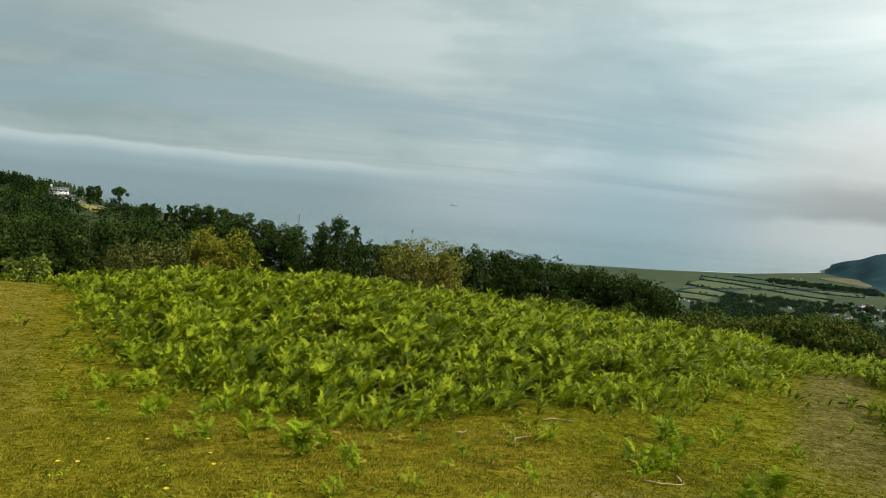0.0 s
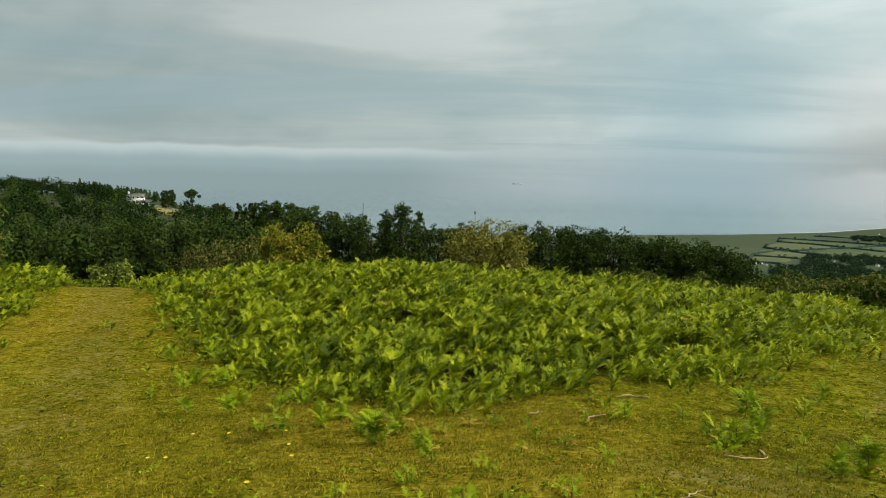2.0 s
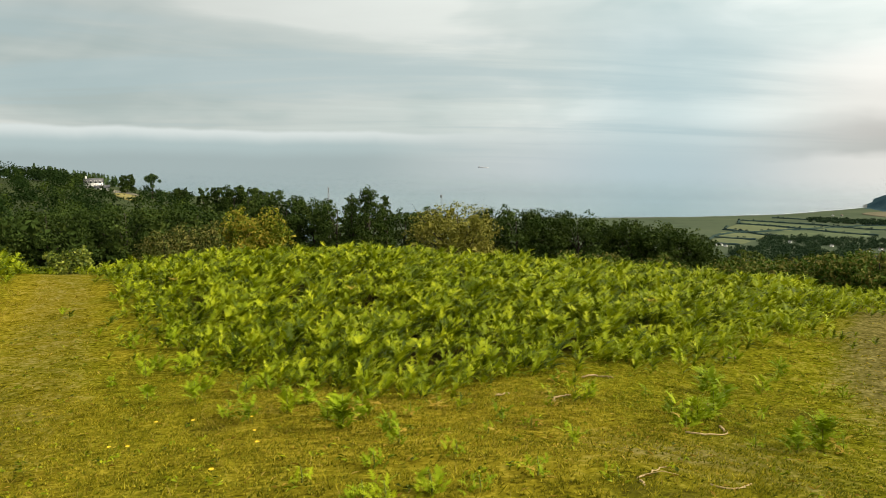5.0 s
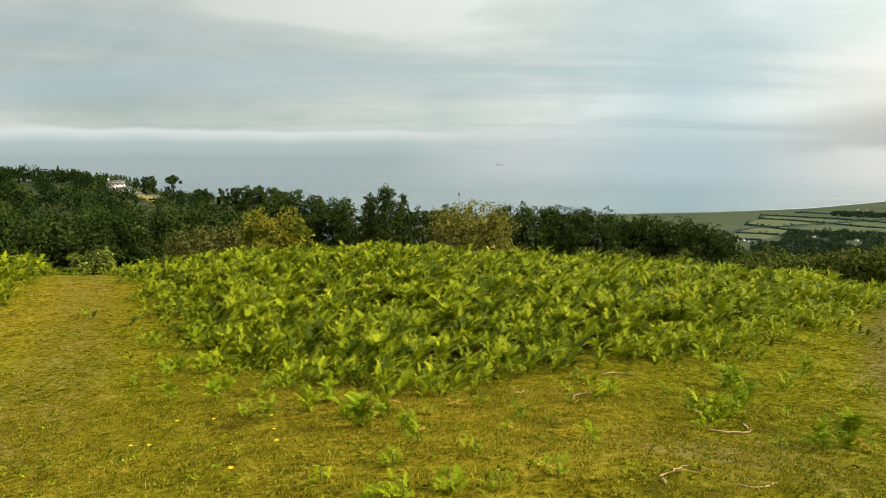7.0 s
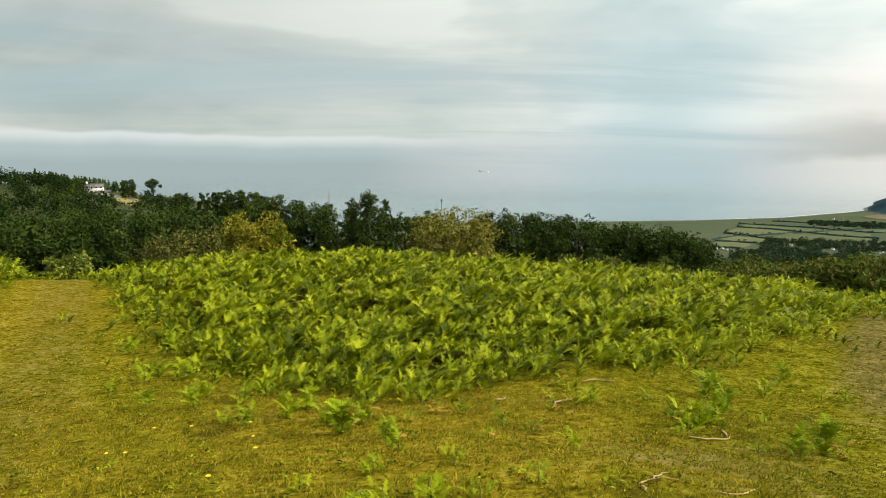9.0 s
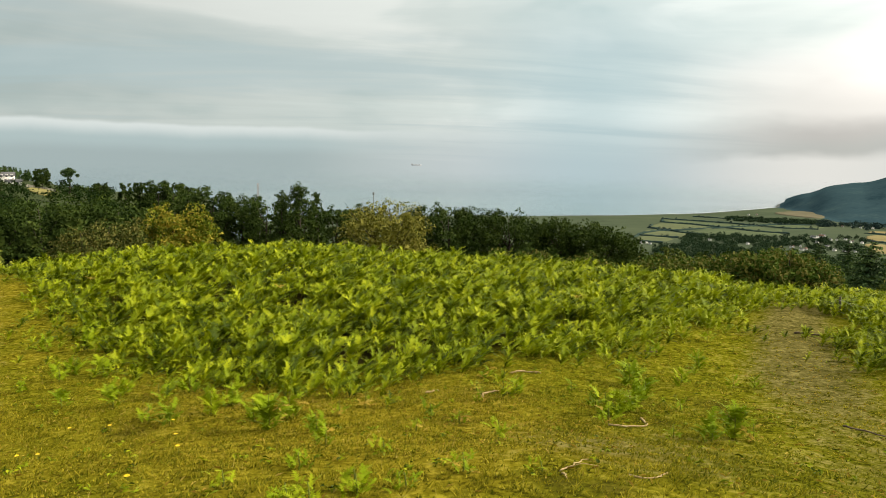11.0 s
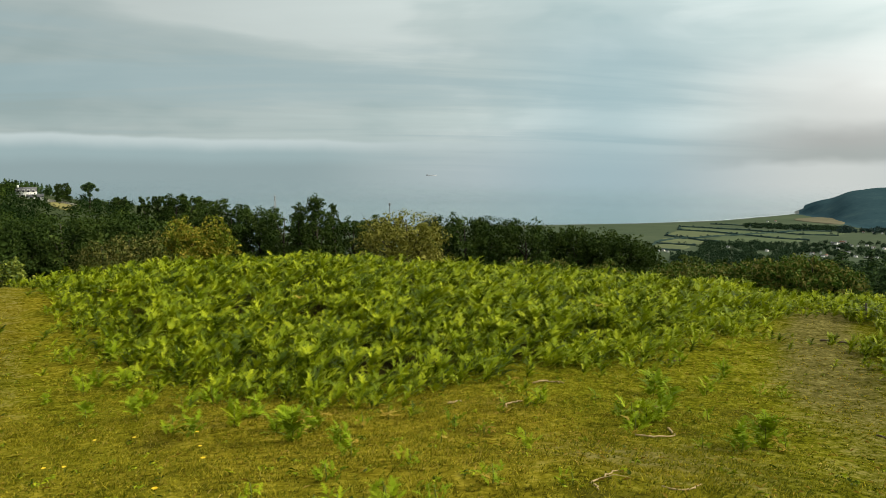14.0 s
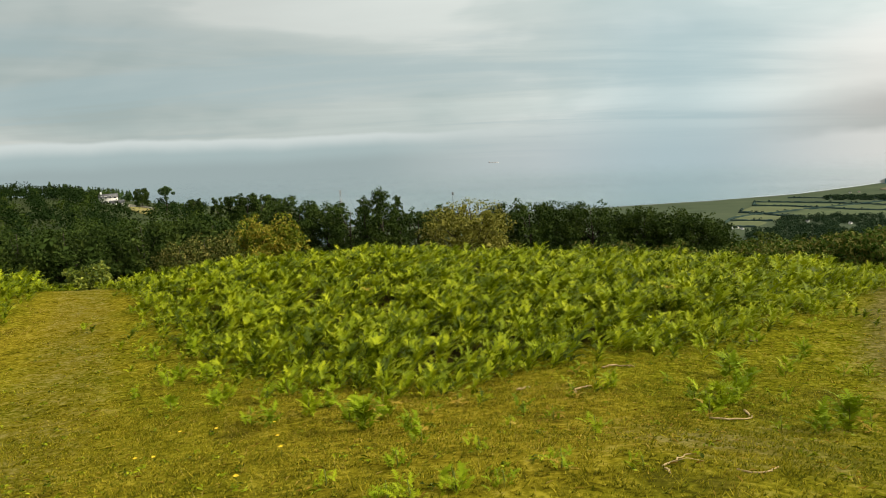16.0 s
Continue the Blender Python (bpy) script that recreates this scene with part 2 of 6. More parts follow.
# woodland floor, its colour darkened so gaps between the trees don't stand out
DARK_FLOOR = noisy_material("dark_woodland_floor", [(0.3, (0.018, 0.030, 0.008)), (0.5, (0.032, 0.045, 0.012)), (0.7, (0.055, 0.062, 0.018))], 0.05, 0.9, 0.1, 0.4, 0.5)
SHINGLE = noisy_material("shingle", [(0.3, (0.055, 0.066, 0.062)), (0.7, (0.10, 0.11, 0.10))], 0.02, 0.9)
BRACKEN = leaf_material("bracken_leaf", (0.03889, 0.06359, 0.001354), (0.1666, 0.219, 0.003564), (0.3242, 0.368, 0.009405), 1.6, 0.18, 0.5, 0.08, 0.5)
BRACKEN_DRY = leaf_material("dry_bracken_leaf", (0.21, 0.13, 0.016), (0.36, 0.25, 0.032), (0.47, 0.36, 0.07), 4.0, 0.3, 0.7, 0.1)
BLADES = leaf_material("grass_blade", (0.08903, 0.09083, 0.0038), (0.1948, 0.1772, 0.00665), (0.3672, 0.3102, 0.0228), 2.5, 0.3, 0.7, 0.05, 0.7)
GOLD_BLADES = leaf_material("golden_grass_blade", (0.1392, 0.1005, 0.008585), (0.2551, 0.1933, 0.02147), (0.3865, 0.3093, 0.06442), 2.0, 0.3, 0.7, 0.05, 0.8)
DARK_LEAF = leaf_material("dark_tree_leaf", (0.01629, 0.03134, 0.005124), (0.03431, 0.05835, 0.01025), (0.07377, 0.1037, 0.02049), 0.5, 0.15, 0.7, 0.05, 0.3)
OAK_LEAF = leaf_material("oak_leaf", (0.01966, 0.04588, 0.005462), (0.05026, 0.09614, 0.01092), (0.1365, 0.1966, 0.02403), 0.8, 0.22, 0.55, 0.15, 0.6)
BIRCH_LEAF = leaf_material("birch_leaf", (0.06009, 0.09286, 0.01092), (0.142, 0.1857, 0.01966), (0.2731, 0.3059, 0.0437), 0.8, 0.35, 0.5, 0.2, 0.8)
HAWTHORN_LEAF = leaf_material("browned_hawthorn_leaf", (0.08228, 0.08479, 0.01275), (0.1646, 0.1652, 0.02678), (0.2693, 0.2588, 0.051), 1.0, 0.2, 0.7, 0.05, 0.7)
RUST_LEAF = leaf_material("rusty_thorn_leaf", (0.06503, 0.09787, 0.00696), (0.155, 0.1795, 0.01392), (0.3402, 0.2719, 0.0348), 0.5, 0.2, 0.7, 0.05, 0.6)
TIP_LEAF = leaf_material("rust_tipped_leaf", (0.04167, 0.08123, 0.00864), (0.08333, 0.1278, 0.018), (0.1833, 0.1679, 0.0396), 2.2, 0.15, 0.7, 0.04, 0.7)
YOUNG_BRACKEN = leaf_material("young_bracken_leaf", (0.068, 0.1161, 0.00252), (0.172, 0.2451, 0.00378), (0.32, 0.3784, 0.009), 2.0, 0.2, 0.6, 0.08, 0.4)
PALE_WOOD_LEAF = leaf_material("pale_woodland_leaf", (0.024, 0.0436, 0.008748), (0.0456, 0.07438, 0.01166), (0.0792, 0.1052, 0.01652), 0.08, 0.12, 0.8, 0.03, 0.15)
MOSS_BLADES = leaf_material("mossy_grass_blade", (0.0575, 0.0713, 0.003), (0.1265, 0.138, 0.0055), (0.2472, 0.2357, 0.016), 2.5, 0.3, 0.7, 0.04, 0.8)
OLIVE_LEAF = leaf_material("olive_bush_leaf", (0.04176, 0.05568, 0.01044), (0.087, 0.1044, 0.02088), (0.1827, 0.1696, 0.0435), 1.0, 0.2, 0.7, 0.05, 0.7)
GORSE_LEAF = leaf_material("gorse_leaf", (0.0284, 0.05244, 0.01092), (0.06773, 0.1005, 0.01748), (0.1311, 0.1475, 0.03277), 0.7, 0.15, 0.7, 0.05, 0.5)
SPRUCE_LEAF = leaf_material("spruce_needles", (0.02052, 0.04361, 0.01539), (0.04617, 0.08208, 0.02565), (0.08978, 0.1385, 0.03848), 0.8, 0.12, 0.7, 0.06, 0.5)
WOOD_LEAF = leaf_material("woodland_leaf", (0.006879, 0.01634, 0.004021), (0.01452, 0.02996, 0.006434), (0.03058, 0.04993, 0.01024), 0.10, 0.12, 0.8, 0.03, 0.12)
# far trees and hedges: haze painted in as a blue-green leaf colour
HAZED_LEAF = leaf_material("hazed_tree_leaf", (0.017, 0.034, 0.0323), (0.0306, 0.0527, 0.0459), (0.0527, 0.0782, 0.0578), 0.02, 0.1, 0.8, 0.0, 0.3)
BARK = noisy_material("bark", [(0.3, (0.022, 0.018, 0.013)), (0.6, (0.055, 0.047, 0.034)), (0.8, (0.10, 0.088, 0.068))], 6.0, 0.9, 0.1, 20.0, 0.02)
STEM = noisy_material("bracken_stem", [(0.3, (0.08, 0.10, 0.02)), (0.7, (0.18, 0.20, 0.04))], 5.0, 0.9, 0.0)
DEAD_WOOD = noisy_material("bleached_wood", [(0.3, (0.19, 0.13, 0.055)), (0.5, (0.36, 0.27, 0.13)), (0.75, (0.54, 0.44, 0.25))], 14.0, 0.95, 0.0, 60.0, 0.004)
DARK_WOOD = noisy_material("weathered_dark_wood", [(0.3, (0.05, 0.035, 0.022)), (0.7, (0.16, 0.12, 0.08))], 14.0, 0.85, 0.15, 60.0, 0.004)
POST_WOOD = noisy_material("grey_post_wood", [(0.3, (0.0558, 0.0493, 0.0338)), (0.5, (0.1054, 0.0928, 0.0676)), (0.75, (0.186, 0.1682, 0.13))], 9.0, 0.95, 0.0, 40.0, 0.01)
METAL = noisy_material("galvanised_metal", [(0.3, (0.16, 0.165, 0.17)), (0.7, (0.28, 0.285, 0.29))], 8.0, 0.6, 0.2)
WHITE = noisy_material("white_render", [(0.3, (0.62, 0.61, 0.57)), (0.7, (0.80, 0.79, 0.75))], 0.8, 0.8)
SLATE = noisy_material("slate_roof", [(0.3, (0.06, 0.065, 0.07)), (0.7, (0.13, 0.13, 0.13))], 1.2, 0.7)
TILE_RED = noisy_material("clay_tile_roof", [(0.3, (0.14, 0.075, 0.05)), (0.7, (0.24, 0.13, 0.09))], 1.2, 0.8)
PANE = noisy_material("dark_window_pane", [(0.3, (0.02, 0.025, 0.03)), (0.7, (0.04, 0.045, 0.05))], 1.0, 0.1, 0.6)
SHIP_HULL = noisy_material("ship_hull_paint", [(0.3, (0.30, 0.32, 0.34)), (0.7, (0.38, 0.40, 0.42))], 0.05, 0.6)
YELLOW = noisy_material("yellow_petal", [(0.3, (0.75, 0.50, 0.01)), (0.7, (0.85, 0.65, 0.02))], 30.0, 0.5)
# white walls of the village, greyed in colour for the haze before them
HAZED_WHITE = noisy_material("hazed_white_render", [(0.3, (0.55, 0.55, 0.52)), (0.7, (0.72, 0.71, 0.68))], 0.8, 0.85)
# middle-distance trees: a weaker haze tint in the leaf colour
HAZED_MID_LEAF = leaf_material("hazed_slope_leaf", (0.018, 0.03496, 0.018), (0.0306, 0.05336, 0.027), (0.0522, 0.07912, 0.036), 0.03, 0.12, 0.8, 0.0, 0.12)

# ---------------------------------------------------------------- mesh helpers


def mesh_of(name, verts, faces, mats, face_mats=None, smooth=False):
    """A mesh from arrays: verts (n, 3) and faces (m, k) of one corner count, or a list of such arrays."""
    me = bpy.data.meshes.new(name)
    groups = faces if isinstance(faces, list) else [faces]
    groups = [np.asarray(g, dtype=np.int32) for g in groups if len(g)]
    verts = np.asarray(verts, dtype=np.float32)
    loops = np.concatenate([g.ravel() for g in groups])
    sizes = np.concatenate([np.full(len(g), g.shape[1], dtype=np.int32) for g in groups])
    starts = np.concatenate([[0], np.cumsum(sizes)[:-1]]).astype(np.int32)
    me.vertices.add(len(verts))
    me.vertices.foreach_set("co", verts.ravel())
    me.loops.add(len(loops))
    me.loops.foreach_set("vertex_index", loops)
    me.polygons.add(len(sizes))
    me.polygons.foreach_set("loop_start", starts)
    me.polygons.foreach_set("loop_total", sizes)
    for m in mats if isinstance(mats, (list, tuple)) else [mats]:
        me.materials.append(m)
    if face_mats is not None:
        me.polygons.foreach_set("material_index", np.asarray(face_mats, dtype=np.int32))
    if smooth:
        me.polygons.foreach_set("use_smooth", np.ones(len(sizes), dtype=bool))
    me.update(calc_edges=True)
    return me


def part(name, me, parent=None, label=""):
    """One mesh object under a thing or a part. me: a mesh, or (verts, faces, material)."""
    if isinstance(me, tuple):
        me = mesh_of(name, *me)
    ob = new(name, me)
    ob.parent = parent
    return tagged(ob, label)


def thing(name, place, label, category, group="", turn=0.0):
    ob = new(name)
    ob.empty_display_size = 0.1
    ob.matrix_basis = pose(*place, 0, 0, turn)
    return tagged(ob, label, category, group)


class Shape:
    """Gathers verts and faces of one mesh."""

    def __init__(self):
        self.v, self.f3, self.f4, self.n = [], [], [], 0

    def add(self, verts, tris=None, quads=None):
        verts = np.asarray(verts, dtype=np.float64).reshape(-1, 3)
        if tris is not None and len(tris):
            self.f3.append(np.asarray(tris, dtype=np.int64) + self.n)
        if quads is not None and len(quads):
            self.f4.append(np.asarray(quads, dtype=np.int64) + self.n)
        self.v.append(verts)
        self.n += len(verts)
        return self

    def tube(self, pts, radii, sides=6, cap=True):
        pts = np.asarray(pts, dtype=float)
        rings = []
        for i, p in enumerate(pts):
            t = pts[min(i + 1, len(pts) - 1)] - pts[max(i - 1, 0)]
            t = t / (np.linalg.norm(t) + 1e-9)
            a = np.cross(t, (0.31, 0.95, 0.07) if abs(t[2]) > 0.8 else (0, 0, 1.0))
            a /= np.linalg.norm(a) + 1e-9
            b = np.cross(t, a)
            w = np.arange(sides) * 2 * math.pi / sides
            rings.append(p + radii[i] * (np.cos(w)[:, None] * a + np.sin(w)[:, None] * b))
        v = np.concatenate(rings)
        q = [(i * sides + k, i * sides + (k + 1) % sides, (i + 1) * sides + (k + 1) % sides, (i + 1) * sides + k) for i in range(len(pts) - 1) for k in range(sides)]
        t3 = []
        if cap:
            m = len(pts)
            v = np.concatenate([v, pts[:1], pts[-1:]])
            e0, e1 = m * sides, m * sides + 1
            t3 = [(e0, (k + 1) % sides, k) for k in range(sides)] + [(e1, (m - 1) * sides + k, (m - 1) * sides + (k + 1) % sides) for k in range(sides)]
        return self.add(v, t3, q)

    def box(self, lo, hi, bevel=0.0):
        """A box with its upright and level edges cut."""
        (x0, y0, z0), (x1, y1, z1) = lo, hi
        c = bevel
        ring = [(x0 + c, y0), (x1 - c, y0), (x1, y0 + c), (x1, y1 - c), (x1 - c, y1), (x0 + c, y1), (x0, y1 - c), (x0, y0 + c)] if c else [(x0, y0), (x1, y0), (x1, y1), (x0, y1)]
        n = len(ring)
        mx, my = (x0 + x1) / 2, (y0 + y1) / 2
        v = [(x, y, z0) for x, y in ring] + [(x, y, z1 - c) for x, y in ring]
        q = [(k, (k + 1) % n, n + (k + 1) % n, n + k) for k in range(n)]
        top = n
        if c:
            v += [(mx + (x - mx) * (1 - 2 * c / max(x1 - x0, 1e-6)), my + (y - my) * (1 - 2 * c / max(y1 - y0, 1e-6)), z1) for x, y in ring]
            q += [(n + k, n + (k + 1) % n, 2 * n + (k + 1) % n, 2 * n + k) for k in range(n)]
            top = 2 * n
        t3 = [(top, top + k, top + k + 1) for k in range(1, n - 1)] + [(0, k + 1, k) for k in range(1, n - 1)]
        return self.add(v, t3, q)

    def done(self, name, mats, smooth=False):
        groups = [np.concatenate(g) for g in (self.f3, self.f4) if g]
        return mesh_of(name, np.concatenate(self.v), groups, mats, None, smooth)


def cards(rng, centres, normals, length, width, bend=0.25):
    """Folded pointed leaves: each has 4 corners and a raised middle, so it is 2 quads of real shape."""
    n = len(centres)
    normals = normals / (np.linalg.norm(normals, axis=1, keepdims=True) + 1e-9)
    r = rng.normal(size=(n, 3))
    a = np.cross(normals, r)
    a /= np.linalg.norm(a, axis=1, keepdims=True) + 1e-9
    b = np.cross(normals, a)
    ln = (length * rng.uniform(0.65, 1.35, n))[:, None]
    wd = (width * rng.uniform(0.65, 1.35, n))[:, None]
    root, tip = centres - a * ln * 0.5, centres + a * ln * 0.5 - normals * ln * bend
    left, right = centres + b * wd * 0.5 + normals * wd * 0.2, centres - b * wd * 0.5 + normals * wd * 0.2
    v = np.stack([root, left, tip, right], axis=1).reshape(-1, 3)
    k = np.arange(n)[:, None] * 4
    return v, np.concatenate([k + (0, 1, 2), k + (0, 2, 3)])


def fade(x, lo, hi):
    t = np.clip((np.asarray(x, dtype=float) - lo) / (hi - lo), 0, 1)
    return t * t * (3 - 2 * t)


def waves(x, y, size, seed):
    """A smooth uneven field of about -1 to 1, with no direction of its own."""
    table = np.random.RandomState(seed).uniform(-1, 1, (64, 64))
    total = 0.0
    for octave, weight in ((1.0, 1.0), (2.1, 0.5), (4.3, 0.25)):
        u, v = np.asarray(x) * octave / size * 1.6 + 17.3 * octave, np.asarray(y) * octave / size * 1.6 + 5.9 * octave
        i, j = np.floor(u).astype(int), np.floor(v).astype(int)
        fu, fv = u - i, v - j
        fu, fv = fu * fu * (3 - 2 * fu), fv * fv * (3 - 2 * fv)
        a, b = table[i % 64, j % 64], table[(i + 1) % 64, j % 64]
        c, d = table[i % 64, (j + 1) % 64], table[(i + 1) % 64, (j + 1) % 64]
        total = total + weight * ((a + (b - a) * fu) * (1 - fv) + (c + (d - c) * fu) * fv)
    return total


def inside(x, y, poly):
    """Whether plan points lie in a polygon."""
    hit = np.zeros(np.shape(x), dtype=bool)
    for (ax, ay), (bx, by) in zip(poly, poly[1:] + poly[:1]):
        cross = ((ay > y) != (by > y)) & (x < (bx - ax) * (y - ay) / (by - ay + 1e-12) + ax)
        hit ^= cross
    return hit


def from_edge(x, y, poly):
    """Distance to a polygon's outline."""
    best = np.full(np.shape(x), 1e9)
    for (ax, ay), (bx, by) in zip(poly, poly[1:] + poly[:1]):
        t = np.clip(((x - ax) * (bx - ax) + (y - ay) * (by - ay)) / ((bx - ax) ** 2 + (by - ay) ** 2), 0, 1)
        best = np.minimum(best, np.hypot(x - ax - t * (bx - ax), y - ay - t * (by - ay)))
    return best


def polar(az, d):
    return d * math.sin(radians(az)), d * math.cos(radians(az))


# ---------------------------------------------------------------- the lie of the land
SEA = -140.0
NEAR_D = [0, 2, 3.75, 5, 6.6, 8.75, 11, 15, 22, 27, 32, 40, 50, 65, 90]
NEAR_H = [1.6, 1.62, 1.85, 2.15, 2.55, 2.95, 3.2, 3.45, 3.95, 4.35, 5.2, 7.2, 9.8, 13.0, 18]
BASE_D = [90, 140, 300, 600, 1000, 1300, 1800, 2600, 5000]
BASE_Z = [-16.4, -28, -66, -108, -126, -130, -134, -138, -140]
COAST_AZ = [-180, -60, -40, -12, 0, 14, 21.5, 25, 28, 29.5, 31.7, 33, 36, 45, 60, 180]
COAST_D = [1500, 900, 1100, 1500, 1750, 1870, 2020, 2140, 2270, 2400, 2620, 2800, 3300, 4600, 5200, 5200]
WOODED_AZ = [-60, -40, -33, -25, -20, -12, -8]
WOODED_Z = [2, -4, -8, -13, -21, -24, -34]
RIDGE_AZ = [33.0, 33.6, 34.4, 35.4, 35.8, 36.4, 37.8, 38.8, 39.7, 41.1, 43.5, 44.9, 46.0, 47.7, 49.7, 52.7, 57.1, 61.3, 64.5, 73, 95, 130]
RIDGE_EL = [-2.88, -2.53, -1.95, -1.72, -1.42, -1.17, -0.90, -0.84, -0.48, 0.16, 0.50, 0.58, 0.52, 0.70, 0.86, 0.86, 0.84, 0.94, 1.0, 0.9, 1.0, 0.3]
FOOT_AZ = [33, 34, 35, 36.5, 38, 41, 46, 60, 95]
FOOT_D = [2790, 2620, 2400, 2120, 2000, 1960, 1940, 1950, 1900]


def eased(at, places, values, width):
    """A line through given places with its corners rounded."""
    return sum(np.interp(at + k * width, places, values) for k in (-1, -0.5, 0, 0.5, 1)) / 5


def land(x, y):
    """Height of the ground over the plan."""
    x, y = np.asarray(x, dtype=float), np.asarray(y, dtype=float)
    d, az = np.hypot(x, y), np.degrees(np.arctan2(x, y))
    z = np.where(d < 90, EYE - np.interp(d, NEAR_D, NEAR_H), np.interp(d, BASE_D, BASE_Z))
    z = z + 0.62 * np.exp(-(((x + 3.5) / 7) ** 2 + ((y - 23) / 6) ** 2)) + 0.85 * np.exp(-(((x + 15) / 4.2) ** 2 + ((y - 18.5) / 5.5) ** 2)) + 0.84 * np.exp(-(((x - 14) / 4) ** 2 + ((y - 3.8) / 6.0) ** 2))
    z = z + np.where(d < 60, 0.03 * waves(x, y, 1.3, 3) + 0.06 * waves(x, y, 5, 4), 0)
    # wooded hillside beyond a dip
    left = fade(-az, 6, 12.5)
    top = np.interp(az, WOODED_AZ, WOODED_Z)
    hill = np.where(d < 90, z, np.where(d < 240, -16.4 + (d - 90) / 150 * (-24 + 16.4), np.where(d < 470, -24 + fade(d, 240, 470) * (top + 24), top + fade(d, 470, 1000) * (-150 - top))))
    z = z + left * (hill - z) * (d > 90)
    # coast
    rc = np.interp(az, COAST_AZ, COAST_D)
    shore = SEA + np.where(d < rc, (rc - d) * 0.02, (rc - d) * 0.06)
    z = np.where(d > rc - 250, np.minimum(z, np.maximum(shore, -165)), z)
    # far hill
    ridge_d = eased(az, [33, 34.4, 36, 38, 41, 46, 60, 95], [2830, 2860, 2900, 2950, 3000, 3050, 3050, 2950], 1.5)
    foot_d = eased(az, FOOT_AZ, FOOT_D, 1.0)
    peak = EYE + np.tan(np.radians(eased(az, RIDGE_AZ, RIDGE_EL, 0.35))) * ridge_d
    t = fade(d, foot_d, ridge_d) * np.where(d < ridge_d, 1, 1 - fade(d, ridge_d, ridge_d + 1300))
    rise = t * (peak - SEA) + np.where(d > foot_d, 4.0 * waves(x, y, 260, 8) * fade(d, foot_d, foot_d + 150), 0)
    z = np.where((az > 32.9) & (az < 130), np.maximum(z, SEA - 2 + rise), z)
    # a hill behind the standpoint closes the view
    z = z + 60 * fade(np.abs(az), 110, 150) * fade(d, 30, 500)
    return z


def land_at(x, y):
    return float(land(np.array([x]), np.array([y]))[0])


# bracken stands, in plan
MAIN_STAND = [(-12.8, 27.5), (-11.7, 24.3), (-10.1, 21.5), (-7.4, 17.2), (-4.9, 12.8), (-3.6, 10.8), (-2.5, 9.8), (-1.7, 8.7), (-0.6, 8.1), (0.4, 8.8), (1.5, 8.6), (1.9, 10.1), (3.2, 10.3), (4.3, 10.8), (5.9, 12.8),
              (8.2, 14.6), (11.0, 16.8), (12.3, 18.2), (13.0, 22), (9.5, 27.5), (0, 29.5), (-9.5, 29.5)]
FENCE_STAND = [(12.8, 17.2), (11.8, 14.3), (9.9, 12.2), (8.3, 9.8), (9.3, 8.6), (9.3, 7.2), (8.6, 6.3), (8.8, 5.2), (8.6, 4.2), (8.7, 2.2), (8.8, 1.5), (14.2, 2.0), (14.2, 12), (13.8, 17)]
BANK_STAND = [(-9.6, 13.0), (-11.4, 18.0), (-12.5, 21.5), (-13.3, 24), (-15, 27), (-20, 26), (-15.5, 19.5), (-11.6, 13)]
END_STAND = [(11.9, 17.2), (13.3, 16.0), (15.0, 17.0), (20.0, 17.2), (22.0, 21.0), (18.0, 25.0), (13.5, 23.0), (13.0, 20.0)]
STANDS = [MAIN_STAND, FENCE_STAND, BANK_STAND, END_STAND]
LEFT_PATH = [(-3.0, 2.0), (-4.4, 6.5), (-6.4, 11.5), (-9.2, 17.3), (-11.6, 22), (-13.4, 27)]
RIGHT_PATH = [(3.0, 1.0), (5.0, 5.5), (7.2, 9.8), (9.6, 13.8), (12.4, 17.5), (16, 22)]


BROWN_PATCHES = [(-2.14, 6.65, 0.2), (-1.81, 8.7, 0.25), (4.53, 7.83, 0.28), (3.38, 7.83, 0.25), (1.21, 3.59, 0.16), (1.45, 3.5, 0.16), (1.05, 6.6, 0.22), (1.72, 7.94, 0.3), (0.96, 5.34, 0.18), (3.3, 6.6, 0.25)]


def near_line(x, y, line):
    best = np.full(np.shape(x), 1e9)
    for (ax, ay), (bx, by) in zip(line, line[1:]):
        t = np.clip(((x - ax) * (bx - ax) + (y - ay) * (by - ay)) / ((bx - ax) ** 2 + (by - ay) ** 2), 0, 1)
        best = np.minimum(best, np.hypot(x - ax - t * (bx - ax), y - ay - t * (by - ay)))
    return best


